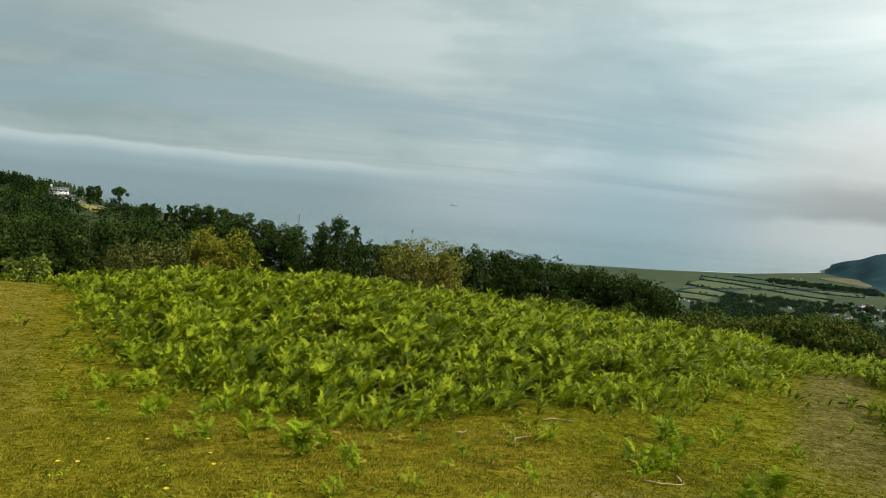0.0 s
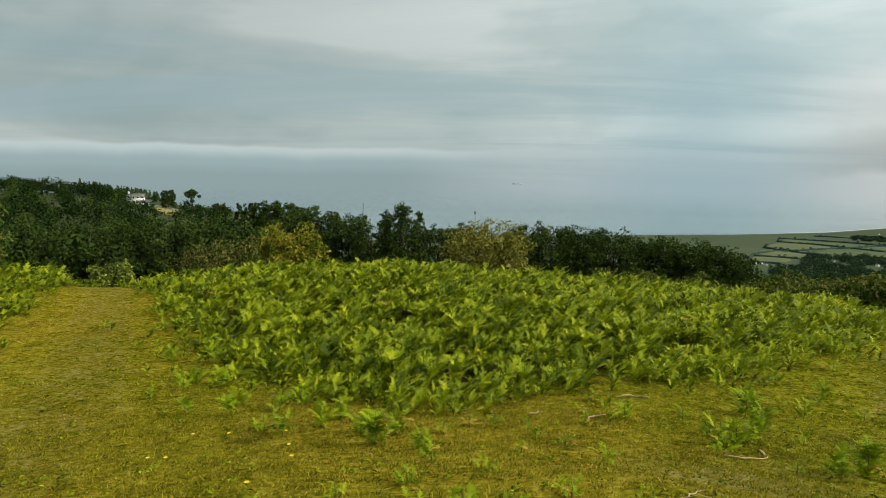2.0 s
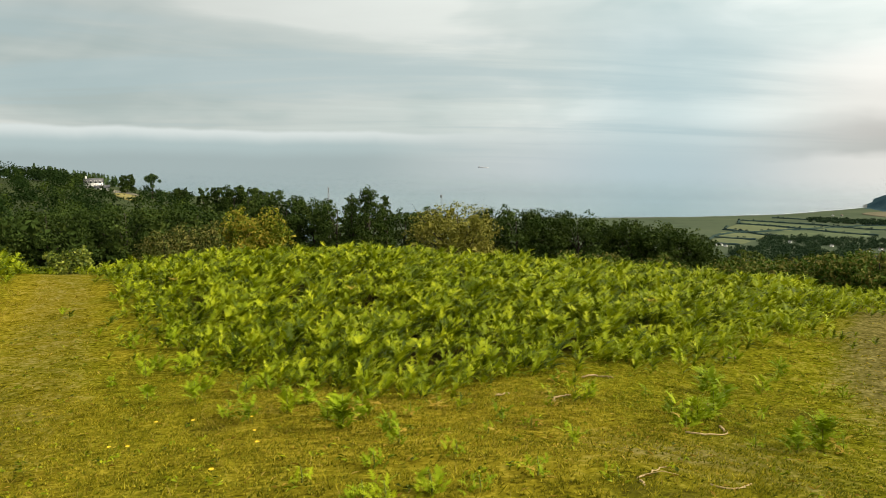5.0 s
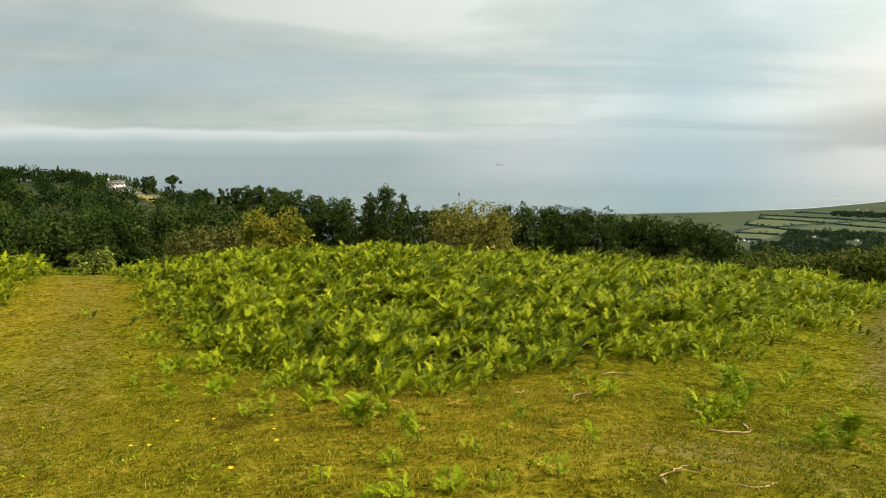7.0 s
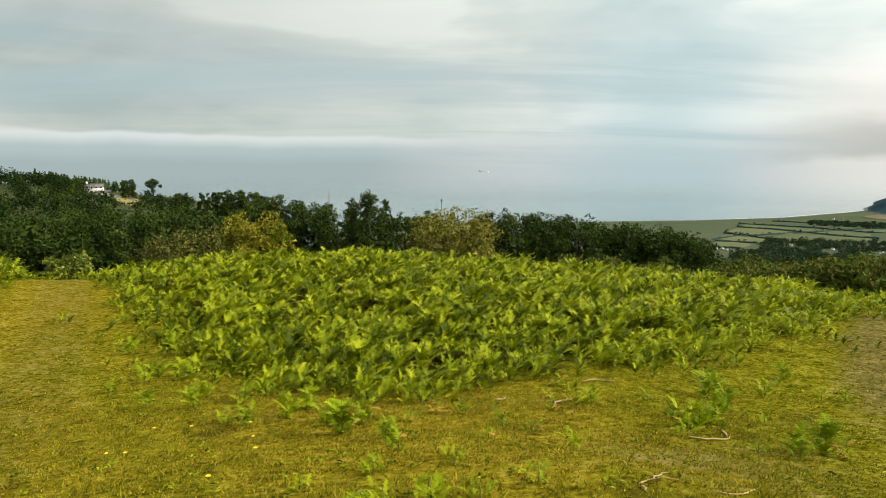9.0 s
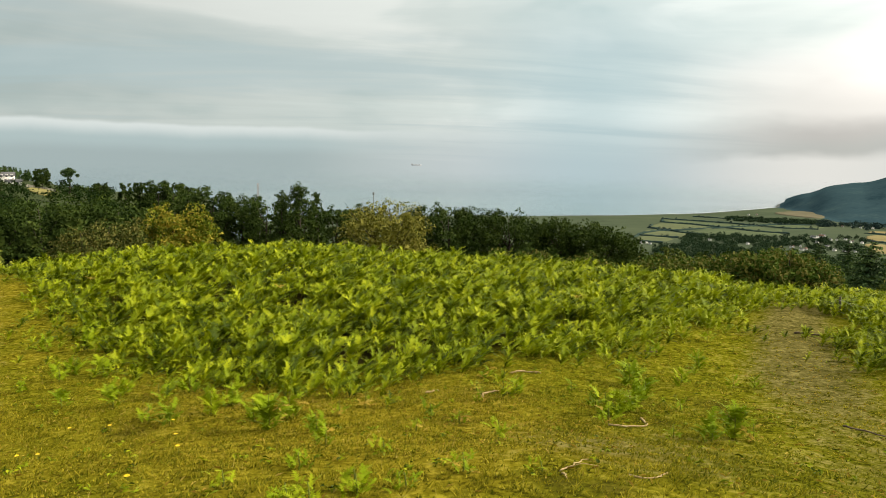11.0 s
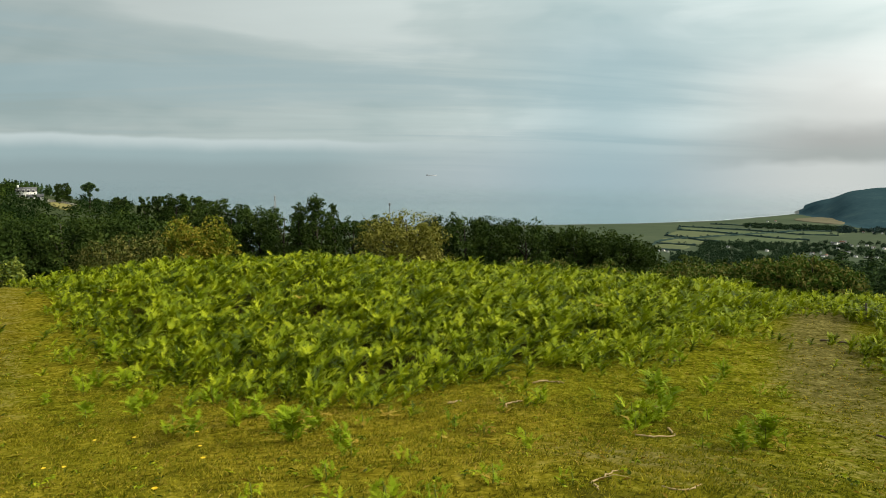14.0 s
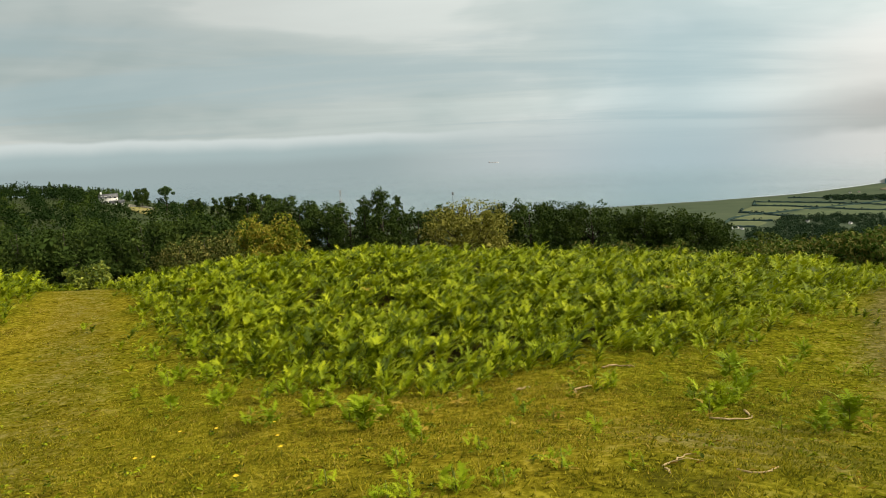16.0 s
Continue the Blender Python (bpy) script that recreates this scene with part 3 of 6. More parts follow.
def make_ground():
    rings = [0.0]
    while rings[-1] < 4950:
        r = rings[-1]
        rings.append(r + (0.24 if r < 14 else 0.45 if r < 30 else min(22.0 if 1250 < r < 2500 else 40.0, 0.45 + (r - 30) * 0.042)))
    rings = np.array(rings[1:])
    n = 440
    # finer towards the open view, coarser behind
    az = np.radians(np.concatenate([np.linspace(-50, 30, 170, endpoint=False), np.linspace(30, 50, 130, endpoint=False), np.linspace(50, 90, 80, endpoint=False), np.linspace(90, 310, 60, endpoint=False)]))
    x, y = np.outer(rings, np.sin(az)), np.outer(rings, np.cos(az))
    z = land(x, y)
    v = np.concatenate([np.stack([x, y, z], axis=-1).reshape(-1, 3), [[0, 0, land_at(0, 0)]]])
    m = len(rings)
    i, k = np.meshgrid(np.arange(m - 1), np.arange(n), indexing="ij")
    k2 = (k + 1) % n
    q = np.stack([i * n + k, i * n + k2, (i + 1) * n + k2, (i + 1) * n + k], axis=-1).reshape(-1, 4)[:, ::-1]
    t3 = np.array([(m * n, (k + 1) % n, k) for k in range(n)])
    cx, cy, cz = (v[q].mean(axis=1)).T
    cd, ca = np.hypot(cx, cy), np.degrees(np.arctan2(cx, cy))
    foot = eased(ca, FOOT_AZ, FOOT_D, 1.0)
    rc = np.interp(ca, COAST_AZ, COAST_D)
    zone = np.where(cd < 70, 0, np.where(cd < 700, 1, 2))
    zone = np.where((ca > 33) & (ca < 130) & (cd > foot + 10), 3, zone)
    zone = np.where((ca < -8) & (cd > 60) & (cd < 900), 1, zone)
    zone = np.where((cd > rc - 35) & (cz < -134) & (ca < 33.2), 4, zone)
    # the sea bed ends a little way off the coast
    dry = ~(((cd > rc + 220) & (cz < SEA - 6)) | ((cd > 3000) & (cz < SEA + 12) & (ca > -60) & (ca < 60)))
    q, zone = q[dry], zone[dry]
    me = mesh_of("ground", v, [q, t3], [TURF, DARK_FLOOR, HAZED_LAND, HAZED_WOOD, SHINGLE], np.concatenate([zone, np.zeros(n)]), True)
    # worn paths, golden dry grass and bracken litter
    px, py = v[:, 0], v[:, 1]
    worn = (0.3 + 0.32 * fade(py, 6, 10)) * (1 - fade(near_line(px, py, RIGHT_PATH), 0.2, 1.3)) + 0.42 * (1 - fade(near_line(px, py, LEFT_PATH), 0.3, 1.5))
    worn = worn + 0.6 * np.exp(-(((px - 2.1) / 1.2) ** 2 + ((py - 5.0) / 1.6) ** 2)) + 0.25 * np.exp(-(((px + 1.2) / 1.6) ** 2 + ((py - 7.4) / 0.8) ** 2)) + 0.12 + 0.2 * fade(px, 1.8, 4.0)
    gold = 0.35 * np.exp(-(((px + 9.6) / 1.6) ** 2 + ((py - 13.5) / 5.0) ** 2)) + 0.68 * np.exp(-(((px - 0.8) / 3.0) ** 2 + ((py - 6.2) / 2.8) ** 2)) + 0.38 * fade(-px, -3.2, 0.5) + 0.15 * (1 - fade(near_line(px, py, LEFT_PATH), 0.5, 2.0))
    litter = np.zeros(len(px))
    # litter under the stands, its dark tone also shading the hollows between plants
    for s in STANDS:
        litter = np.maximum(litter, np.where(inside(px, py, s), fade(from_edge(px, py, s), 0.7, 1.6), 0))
    # brown patches of last year's bracken in the turf
    for bx, by, br in BROWN_PATCHES:
        litter = np.maximum(litter, 0.75 * np.exp(-((px - bx) ** 2 + (py - by) ** 2) / br ** 2))
    col = me.color_attributes.new("cover", "FLOAT_COLOR", "POINT")
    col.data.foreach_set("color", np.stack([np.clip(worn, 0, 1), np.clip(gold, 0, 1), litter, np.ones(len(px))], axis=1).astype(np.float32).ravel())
    tagged(new("ground", me), "short grazed turf on a hillside falling to farmland and coast", "ground", kind="structure")


def make_sea():
    m, nt, bsdf = material("sea_water", 0.12, 0.5)
    p = position(nt)
    far = noise_of(nt, mapped(nt, p, (0.0012, 0.004, 1)), 1.0, 5, 0.6, 0.5)
    link(nt, ramp(nt, far, [(0.3, (0.030, 0.085, 0.105)), (0.7, (0.05, 0.11, 0.13))]), bsdf.inputs["Base Color"])
    ripple = noise_of(nt, mapped(nt, p, (0.02, 0.05, 1)), 1.0, 6, 0.65)
    bump(nt, bsdf, ripple, 0.15, 3.0)
    # haze imitated by transparency: the far water melts into the sky with distance
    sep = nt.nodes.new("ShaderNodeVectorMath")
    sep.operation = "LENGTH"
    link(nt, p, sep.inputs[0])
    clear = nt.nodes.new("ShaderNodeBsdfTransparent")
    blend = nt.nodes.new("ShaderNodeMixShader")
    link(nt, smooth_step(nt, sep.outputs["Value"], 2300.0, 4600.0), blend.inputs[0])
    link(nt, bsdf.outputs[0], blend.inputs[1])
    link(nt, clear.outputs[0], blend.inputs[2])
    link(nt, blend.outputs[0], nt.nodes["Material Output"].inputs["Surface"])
    rings = np.array([700, 1000, 1300, 1600, 2000, 2300, 2600, 3000, 3400, 3800, 4200, 4600, 4950.0])
    n = 180
    az = np.radians(np.arange(n) * 360 / n)
    # the open sea is drawn together: its outer part climbs towards the horizon
    lift = np.interp(rings, [700, 3000, 4000, 4950], [SEA, SEA, -82, -22])
    v = np.stack([np.outer(rings, np.sin(az)), np.outer(rings, np.cos(az)), np.repeat(lift[:, None], n, 1)], axis=-1).reshape(-1, 3)
    i, k = np.meshgrid(np.arange(len(rings) - 1), np.arange(n), indexing="ij")
    q = np.stack([i * n + k, (i + 1) * n + k, (i + 1) * n + (k + 1) % n, i * n + (k + 1) % n], axis=-1).reshape(-1, 4)
    tagged(new("water", mesh_of("water", v, q, m, None, True)), "calm blue-grey sea made transparent with distance to look hazy", "sea", kind="structure")


make_ground()
make_sea()

# ---------------------------------------------------------------- bracken


def frond(rng, length, width, pairs, lift, sag, cup=(-0.2, 0.3)):
    """One bracken frond: an arching rib and paired pointed leaflets along it; it starts at the origin and goes along +x."""
    t = np.linspace(0, 1, pairs + 1)
    ang = lift - sag * t
    step = length / pairs
    px = np.concatenate([[0], np.cumsum(np.cos(ang[:-1]) * step)])
    pz = np.concatenate([[0], np.cumsum(np.sin(ang[:-1]) * step)])
    rib = np.stack([px, rng.normal(0, 0.008 * length, pairs + 1), pz], 1)
    verts, tri, n = [], [], pairs + 1
    for side in (-1, 1):
        for k in range(pairs):
            u = k / pairs
            a = ang[k]
            along, up = np.array([math.cos(a), 0, math.sin(a)]), np.array([-math.sin(a), 0, math.cos(a)])
            reach = width * (1 - u) ** 0.75 * (0.72 + 0.28 * min(1, u * 3)) * rng.uniform(0.7, 1.25) + 0.008
            sweep = rng.uniform(0.3, 0.85)
            way = along * math.sin(sweep) + np.array([0, side * math.cos(sweep), 0]) + up * rng.uniform(*cup)
            verts.append(rib[k] + along * step * 0.6 + way * reach)
            tip = n + len(verts) - 1
            tri.append((k, tip, k + 1) if side > 0 else (k, k + 1, tip))
    return Shape().add(np.concatenate([rib, np.array(verts)]), tri)


def bracken_plant_shape(rng, fronds, height, spread, pairs=6, low=False, deep=0.72, drop=0.15, arch=0.0):
    """A spray of fronds about the head of one plant, with lower ones on stalks of their own."""
    s = Shape()
    head = height * rng.uniform(0.75, 1.0)
    for k in range(fronds):
        upper = k > 2
        length = rng.uniform(0.20, 0.33) * spread
        lift = rng.uniform(0.7, 1.35) - arch if upper else rng.uniform(0.3, 1.0)
        f = frond(rng, length, length * rng.uniform(0.32, 0.42), pairs, lift, rng.uniform(0.4, 1.2), (0.0, 0.6))
        v = np.concatenate(f.v)
        turn = k * 2.4 + rng.uniform(-0.6, 0.6)
        c, si = math.cos(turn), math.sin(turn)
        h = height * rng.uniform(0.0, 0.9) if low else head - 0.12 * spread - rng.uniform(0.0, drop) if upper else height * rng.uniform(0.1, deep)
        out = rng.uniform(0.0, 0.05) if upper else rng.uniform(0.03, 0.12)
        roll = rng.uniform(-0.35, 0.35)
        x, y, z = v[:, 0] + out, v[:, 1] * math.cos(roll), v[:, 2] + v[:, 1] * math.sin(roll)
        n0 = s.n
        s.add(np.stack([x * c - y * si, x * si + y * c, z + h], 1))
        s.f3 += [g + n0 for g in f.f3]
        if k % 4 == 0:
            s.tube([(0, 0, -0.03), (out * c, out * si, h)], [0.004, 0.003], 3, False)
    return s


def scatter(shapes, places, rng):
    """Many copies of some shapes laid into one mesh. places: rows of x, y, z, size, lean x, lean y."""
    vs, f3, f4, n = [], [], [], 0
    pick = rng.randint(0, len(shapes), len(places))
    for k, s in enumerate(shapes):
        rows = places[pick == k]
        if not len(rows):
            continue
        v = np.concatenate(s.v)
        a = rng.uniform(0, 6.283, len(rows))
        c, si = np.cos(a)[:, None], np.sin(a)[:, None]
        size = rows[:, 3:4]
        x, y, z = v[None, :, 0] * size, v[None, :, 1] * size, v[None, :, 2] * size
        wx = x * c - y * si + rows[:, 0:1] + z * rows[:, 4:5]
        wy = x * si + y * c + rows[:, 1:2] + z * rows[:, 5:6]
        wz = z + rows[:, 2:3]
        vs.append(np.stack([wx, wy, wz], -1).reshape(-1, 3))
        off = (np.arange(len(rows)) * len(v) + n)[:, None, None]
        if s.f3:
            f3.append((np.concatenate(s.f3)[None] + off).reshape(-1, 3))
        if s.f4:
            f4.append((np.concatenate(s.f4)[None] + off).reshape(-1, 4))
        n += len(rows) * len(v)
    return np.concatenate(vs), [np.concatenate(g) for g in (f3, f4) if g]


def make_stand(poly, seed, gap, tall, label, deep=0.72, more=0, pits=2.2, hem=0.9, grow=0.0, rise=0.0, drop=0.15, leafy=0.94, arch=0.0):
    rng = np.random.RandomState(seed)
    xs, ys = [p[0] for p in poly], [p[1] for p in poly]
    gx, gy = np.meshgrid(np.arange(min(xs) - 1, max(xs) + 1, gap), np.arange(min(ys) - 1, max(ys) + 1, gap))
    x = gx.ravel() + rng.uniform(-0.5, 0.5, gx.size) * gap * 1.2
    y = gy.ravel() + rng.uniform(-0.5, 0.5, gx.size) * gap * 1.2
    e = from_edge(x, y, poly) * np.where(inside(x, y, poly), 1, -1) + grow + 0.30 * waves(x, y, 2.2, seed + 5) + rng.uniform(-0.5, 0.25, len(x))
    d = np.hypot(x, y)
    strays = (e > -1.5) & (d < 17) & (rng.uniform(size=len(x)) < (0.11 + 0.22 * fade(-x, -1.0, 1.0)) * fade(e, -1.5, -0.1))
    keep = ((e > 0) & (rng.uniform(size=len(x)) < np.where(d > 24, 0.7, np.where(d > 17, 0.85, 1.0)))) | strays
    x, y, e = x[keep], y[keep], e[keep]
    mound = waves(x, y, 1.5, seed + 9)
    hollow = waves(x, y, 0.85, seed + 13)
    size = (0.62 + 0.38 * fade(e, 0, 1.6)) * (1 + 0.20 * mound + 0.17 * hollow) * rng.uniform(0.8, 1.15, len(x)) * 1.06 * (1 + rise * fade(x, 9.5, 12.0))
    keep = rng.uniform(size=len(x)) < np.where(e < 0.9, 0.95, 0.95 + 0.4 * mound - pits * fade(-hollow, 0.12, 0.55))
    x, y, size, e = x[keep], y[keep], size[keep], e[keep]
    rows = np.stack([x, y, land(x, y), size, 0.34 + rng.normal(0, 0.12, len(x)), 0.05 + rng.normal(0, 0.12, len(x))], 1)
    near = np.hypot(x, y) < 16
    rim = e < hem
    rows[rim, 3] = rng.uniform(0.65, 1.15, rim.sum()) * (0.75 + 0.33 * hem * fade(e[rim], 0, hem)) * (0.72 + 0.28 * fade(e[rim], -0.5, 0.1))
    sets = [(rim & near, [bracken_plant_shape(rng, 11 + more, 0.30 + 0.08 * (hem > 1.2), leafy, 7, True) for _ in range(10)]), (rim & ~near, [bracken_plant_shape(rng, 9 + more, 0.30 + 0.08 * (hem > 1.2), leafy * 1.1, 6, True) for _ in range(8)]),
            (~rim & near, [bracken_plant_shape(rng, 13 + more, tall, leafy, 8, False, deep, drop, arch) for _ in range(16)]), (~rim & ~near, [bracken_plant_shape(rng, 9 + more, tall, leafy * 1.12, 6, False, deep, drop, arch) for _ in range(16)])]
    vs, f, total = [], [], 0
    for mask, shapes in sets:
        if mask.any():
            w, g = scatter(shapes, rows[mask], rng)
            f += [q + total for q in g]
            vs.append(w)
            total += len(w)
    v = np.concatenate(vs)
    tagged(new("bracken", mesh_of("bracken", v, f, BRACKEN)), label, "bracken", kind="stuff")


make_stand(MAIN_STAND, 11, 0.234, 0.52, "dense bright green bracken covering the slope", 0.7, 0, 1.3, 1.0, 0.22, 0.0, 0.13)
make_stand(FENCE_STAND, 23, 0.222, 0.70, "tall green bracken in front of the wire fence", 0.8, 11, 0.9, 1.5, 0.3, 0.27, 0.36, 0.74, 0.30)
make_stand(END_STAND, 51, 0.28, 0.30, "low green bracken where the path drops away", 0.6)
make_stand(BANK_STAND, 37, 0.26, 0.60, "bright green bracken on a bank beside the path", 0.7, 1, 1.5, 0.9, 0.0, 0.0, 0.3)

# ---------------------------------------------------------------- trees and bushes


def crown_shape(rng, blobs, leaves, leaf, spread=0.10, core=0.0, stir=0.45, lobes=None):
    """Leaves on the outside of many rounded clumps. blobs: rows of x, y, z, radius. lobes: what has the packed inner leaves, if not the clumps."""
    blobs = np.asarray(blobs, dtype=float)
    share = blobs[:, 3] ** 2
    pick = rng.choice(len(blobs), leaves, p=share / share.sum())
    way = rng.normal(size=(leaves, 3))
    way[:, 2] = way[:, 2] + 0.4
    way /= np.linalg.norm(way, axis=1, keepdims=True)
    r = blobs[pick, 3:4] * np.where(rng.uniform(size=(leaves, 1)) < 0.25, rng.uniform(0.25, 0.75, (leaves, 1)), rng.uniform(0.75, 1.0 + spread, (leaves, 1)))
    c = blobs[pick, :3] + way * r * (1, 1, 0.85)
    v, t3 = cards(rng, c, way + rng.normal(0, stir, (leaves, 3)), leaf, leaf * 0.62)
    s = Shape().add(v, t3)
    if core:
        # the packed inner leaves of each clump: larger overlapping ones, deep inside
        inner = np.repeat(blobs if lobes is None else np.asarray(lobes, dtype=float), 20 if lobes is not None else 6, axis=0)
        turn = rng.normal(size=(len(inner), 3))
        turn /= np.linalg.norm(turn, axis=1, keepdims=True)
        c = inner[:, :3] + turn * inner[:, 3:4] * rng.uniform(0.1, core, (len(inner), 1))
        v, t3 = cards(rng, c, turn + rng.normal(0, 0.4, (len(inner), 3)), inner[:, 3] * 0.42, inner[:, 3] * 0.28)
        s.add(v, t3)
    return s


def clump_rows(rng, height, width, count, low=0.15, pointed=0.0):
    """Clumps that fill a crown from low * height up to the top."""
    rows = []
    for k in range(count):
        u = (k + rng.uniform(0.2, 0.8)) / count
        belly = (math.sin(math.pi * (0.28 + (0.54 if pointed < 0.3 else 0.68) * u))) ** 0.5 * (1 - pointed * u)
        r = width * rng.uniform(0.11, 0.20) * (0.65 + 0.35 * belly)
        z = height * low + (height * (1 - low) - r) * u
        a, rr = k * 2.4 + rng.uniform(-0.5, 0.5), max(0.0, width * 0.5 * belly - r * 0.7) * math.sqrt(rng.uniform(0.25, 1.25))
        rows.append((rr * math.cos(a), rr * math.sin(a), z, r))
    return rows


def sprays(rng, lobes, each=9):
    """Small sprays of leaves set about every lobe."""
    rows = []
    for bx, by, bz, br in lobes:
        for _ in range(each):
            w = rng.normal(size=3)
            w[2] = w[2] * 0.8 + 0.15
            w /= np.linalg.norm(w) + 1e-9
            rows.append((bx + w[0] * br * 0.85, by + w[1] * br * 0.85, bz + w[2] * br * 0.8, br * rng.uniform(0.28, 0.46)))
    return rows


def broad_tree(name, az, d, top_el, width, leafmat, label, seed, leaves=2600, leaf=0.30, low=0.12, pointed=0.1, count=26, group="", category="tree", bare=0):
    """A tree whose top is seen at an angle of elevation: its height follows from the ground it stands on."""
    rng = np.random.RandomState(seed)
    x, y = polar(az, d)
    z = land_at(x, y)
    height = EYE + math.tan(radians(top_el)) * d - z
    ob = thing(name, (x, y, z), label, category, group)
    rows = clump_rows(rng, height * 1.015, width, count, low, pointed)
    limbs = Shape()
    r0 = 0.018 * height + 0.02
    limbs.tube([(0, 0, -0.3), (rng.uniform(-0.1, 0.1), 0, height * 0.3), (rng.uniform(-0.2, 0.2), rng.uniform(-0.2, 0.2), height * 0.6), (0, 0, height * 0.9)], [r0, r0 * 0.7, r0 * 0.45, r0 * 0.12], 7)
    for bx, by, bz, _ in rows[::2]:
        s = max(0.12, bz / height - 0.25) * height
        limbs.tube([(0, 0, s), (bx * 0.5, by * 0.5, (s + bz) * 0.5), (bx, by, bz)], [r0 * 0.35, r0 * 0.22, r0 * 0.08], 4, False)
    for _ in range(bare):
        a = rng.uniform(0, 6.283)
        e = (math.cos(a) * width * 0.4, math.sin(a) * width * 0.4, height * rng.uniform(0.5, 0.98))
        limbs.tube([(e[0] * 0.4, e[1] * 0.4, e[2] * 0.6), (e[0] * 0.8, e[1] * 0.7, e[2] * 0.85), e], [0.03, 0.02, 0.008], 4, False)
    part("trunk", limbs.done("trunk", BARK, True), ob)
    part("crown", crown_shape(rng, sprays(rng, rows), int(leaves * 1.02), leaf * 0.96, 0.2, 0.5, 0.3, rows).done("crown", leafmat), ob)
    return ob


def spruce(az, d, top_el, width, seed, label="dark green young spruce with drooping whorled branches", group="spruces"):
    rng = np.random.RandomState(seed)
    x, y = polar(az, d)
    z = land_at(x, y)
    height = EYE + math.tan(radians(top_el)) * d - z
    ob = thing("spruce_tree", (x, y, z), label, "tree", group)
    trunk = Shape().tube([(0, 0, -0.2), (0, 0, height * 0.5), (0, 0, height)], [0.02 * height, 0.012 * height, 0.003 * height], 6)
    part("trunk", trunk.done("trunk", BARK, True), ob)
    c, nrm = [], []
    width = width * 2.4
    levels = int(height / 0.17)
    for k in range(levels):
        u = k / levels
        h = height * (0.08 + 0.92 * u)
        reach = width * 0.5 * (1 - u) ** 0.85 * rng.uniform(0.8, 1.1) + 0.05
        for b in range(9 if u < 0.85 else 5):
            a = b * 0.7 + k * 1.1 + rng.uniform(-0.3, 0.3)
            n = max(3, int(reach / 0.085))
            for j in range(n):
                q = (j + 0.6) / n
                side = rng.uniform(-0.16, 0.16) * reach * (1 - q * 0.5)
                c.append((math.cos(a) * reach * q - math.sin(a) * side, math.sin(a) * reach * q + math.cos(a) * side, h - 0.35 * reach * q + 0.22 * reach * q * q + rng.uniform(-0.05, 0.05)))
                nrm.append((math.cos(a) * 0.4 + rng.normal(0, 0.3), math.sin(a) * 0.4 + rng.normal(0, 0.3), 1.0))
    v, t3 = cards(rng, np.array(c), np.array(nrm), 0.24, 0.095)
    part("crown", Shape().add(v, t3).done("crown", SPRUCE_LEAF), ob)
    return ob


HEDGE = "dark green broad-leaved tree in the hedgerow"
for seed, (az, d, el, w) in enumerate([(-13.2, 60, -2.75, 4.6), (-11.3, 57, -2.42, 4.2), (-9.2, 58, -2.95, 4.4), (-7.2, 56, -3.15, 4.6), (-1.6, 57, -3.85, 4.2), (0.2, 58, -3.75, 4.0), (5.6, 56, -3.75, 4.0), (7.6, 54, -3.55, 4.8),
                                       (9.8, 55, -3.75, 4.4), (12.6, 55, -3.85, 4.8), (14.8, 57, -4.3, 4.2), (16.8, 56, -4.3, 4.4), (18.7, 56, -4.6, 4.2), (20.6, 55, -4.85, 4.2), (22.2, 56, -5.6, 3.4)]):
    rng_h = random.Random(seed + 3)
    broad_tree("hedgerow_tree", az, d, el + 0.15, w * rng_h.uniform(1.1, 1.5), DARK_LEAF, HEDGE, 100 + seed, 6800, 0.20, 0.1, 0.12, 50, "hedgerow trees")
broad_tree("holly_tree", -4.7, 50, -2.0, 4.4, DARK_LEAF, "tall dark holly with several pointed tops in the hedgerow", 131, 5200, 0.18, 0.1, 0.35, 48)
broad_tree("holly_tree", -6.0, 51, -2.6, 3.0, DARK_LEAF, "smaller dark holly beside the tall one", 132, 3000, 0.18, 0.1, 0.5, 34)
broad_tree("holly_tree", -3.3, 51, -2.75, 3.0, DARK_LEAF, "smaller dark holly beside the tall one", 133, 3000, 0.18, 0.1, 0.5, 34)
broad_tree("hawthorn_tree", 2.7, 45, -3.2, 7.4, HAWTHORN_LEAF, "browned windswept hawthorn with pale dry twigs", 141, 10000, 0.16, 0.03, 0.15, 54, bare=12)
broad_tree("thorn_bush", -14.2, 44, -3.65, 5.4, RUST_LEAF, "green thorn bush with rusty orange upper leaves", 151, 6500, 0.21, 0.1, 0.1, 44, category="bush")
broad_tree("gorse_bush", -18.8, 42, -4.75, 5.0, OLIVE_LEAF, "low olive-brown gorse bush beyond the bracken", 152, 4500, 0.18, 0.05, 0.1, 30, category="bush")
broad_tree("gorse_bush", -20.8, 41, -5.3, 4.0, OLIVE_LEAF, "low olive-brown gorse bush beyond the bracken", 153, 3500, 0.18, 0.05, 0.1, 24, category="bush")
broad_tree("young_tree", -27.2, 33, -6.3, 2.4, BIRCH_LEAF, "light green sapling at the end of the path", 154, 1800, 0.16, 0.1, 0.1, 20)
broad_tree("thorn_bush", -36.0, 38, -1.0, 3.4, TIP_LEAF, "tall thorn bush with reddish-brown leaves", 155, 3600, 0.20, 0.1, 0.1, 34, category="bush")
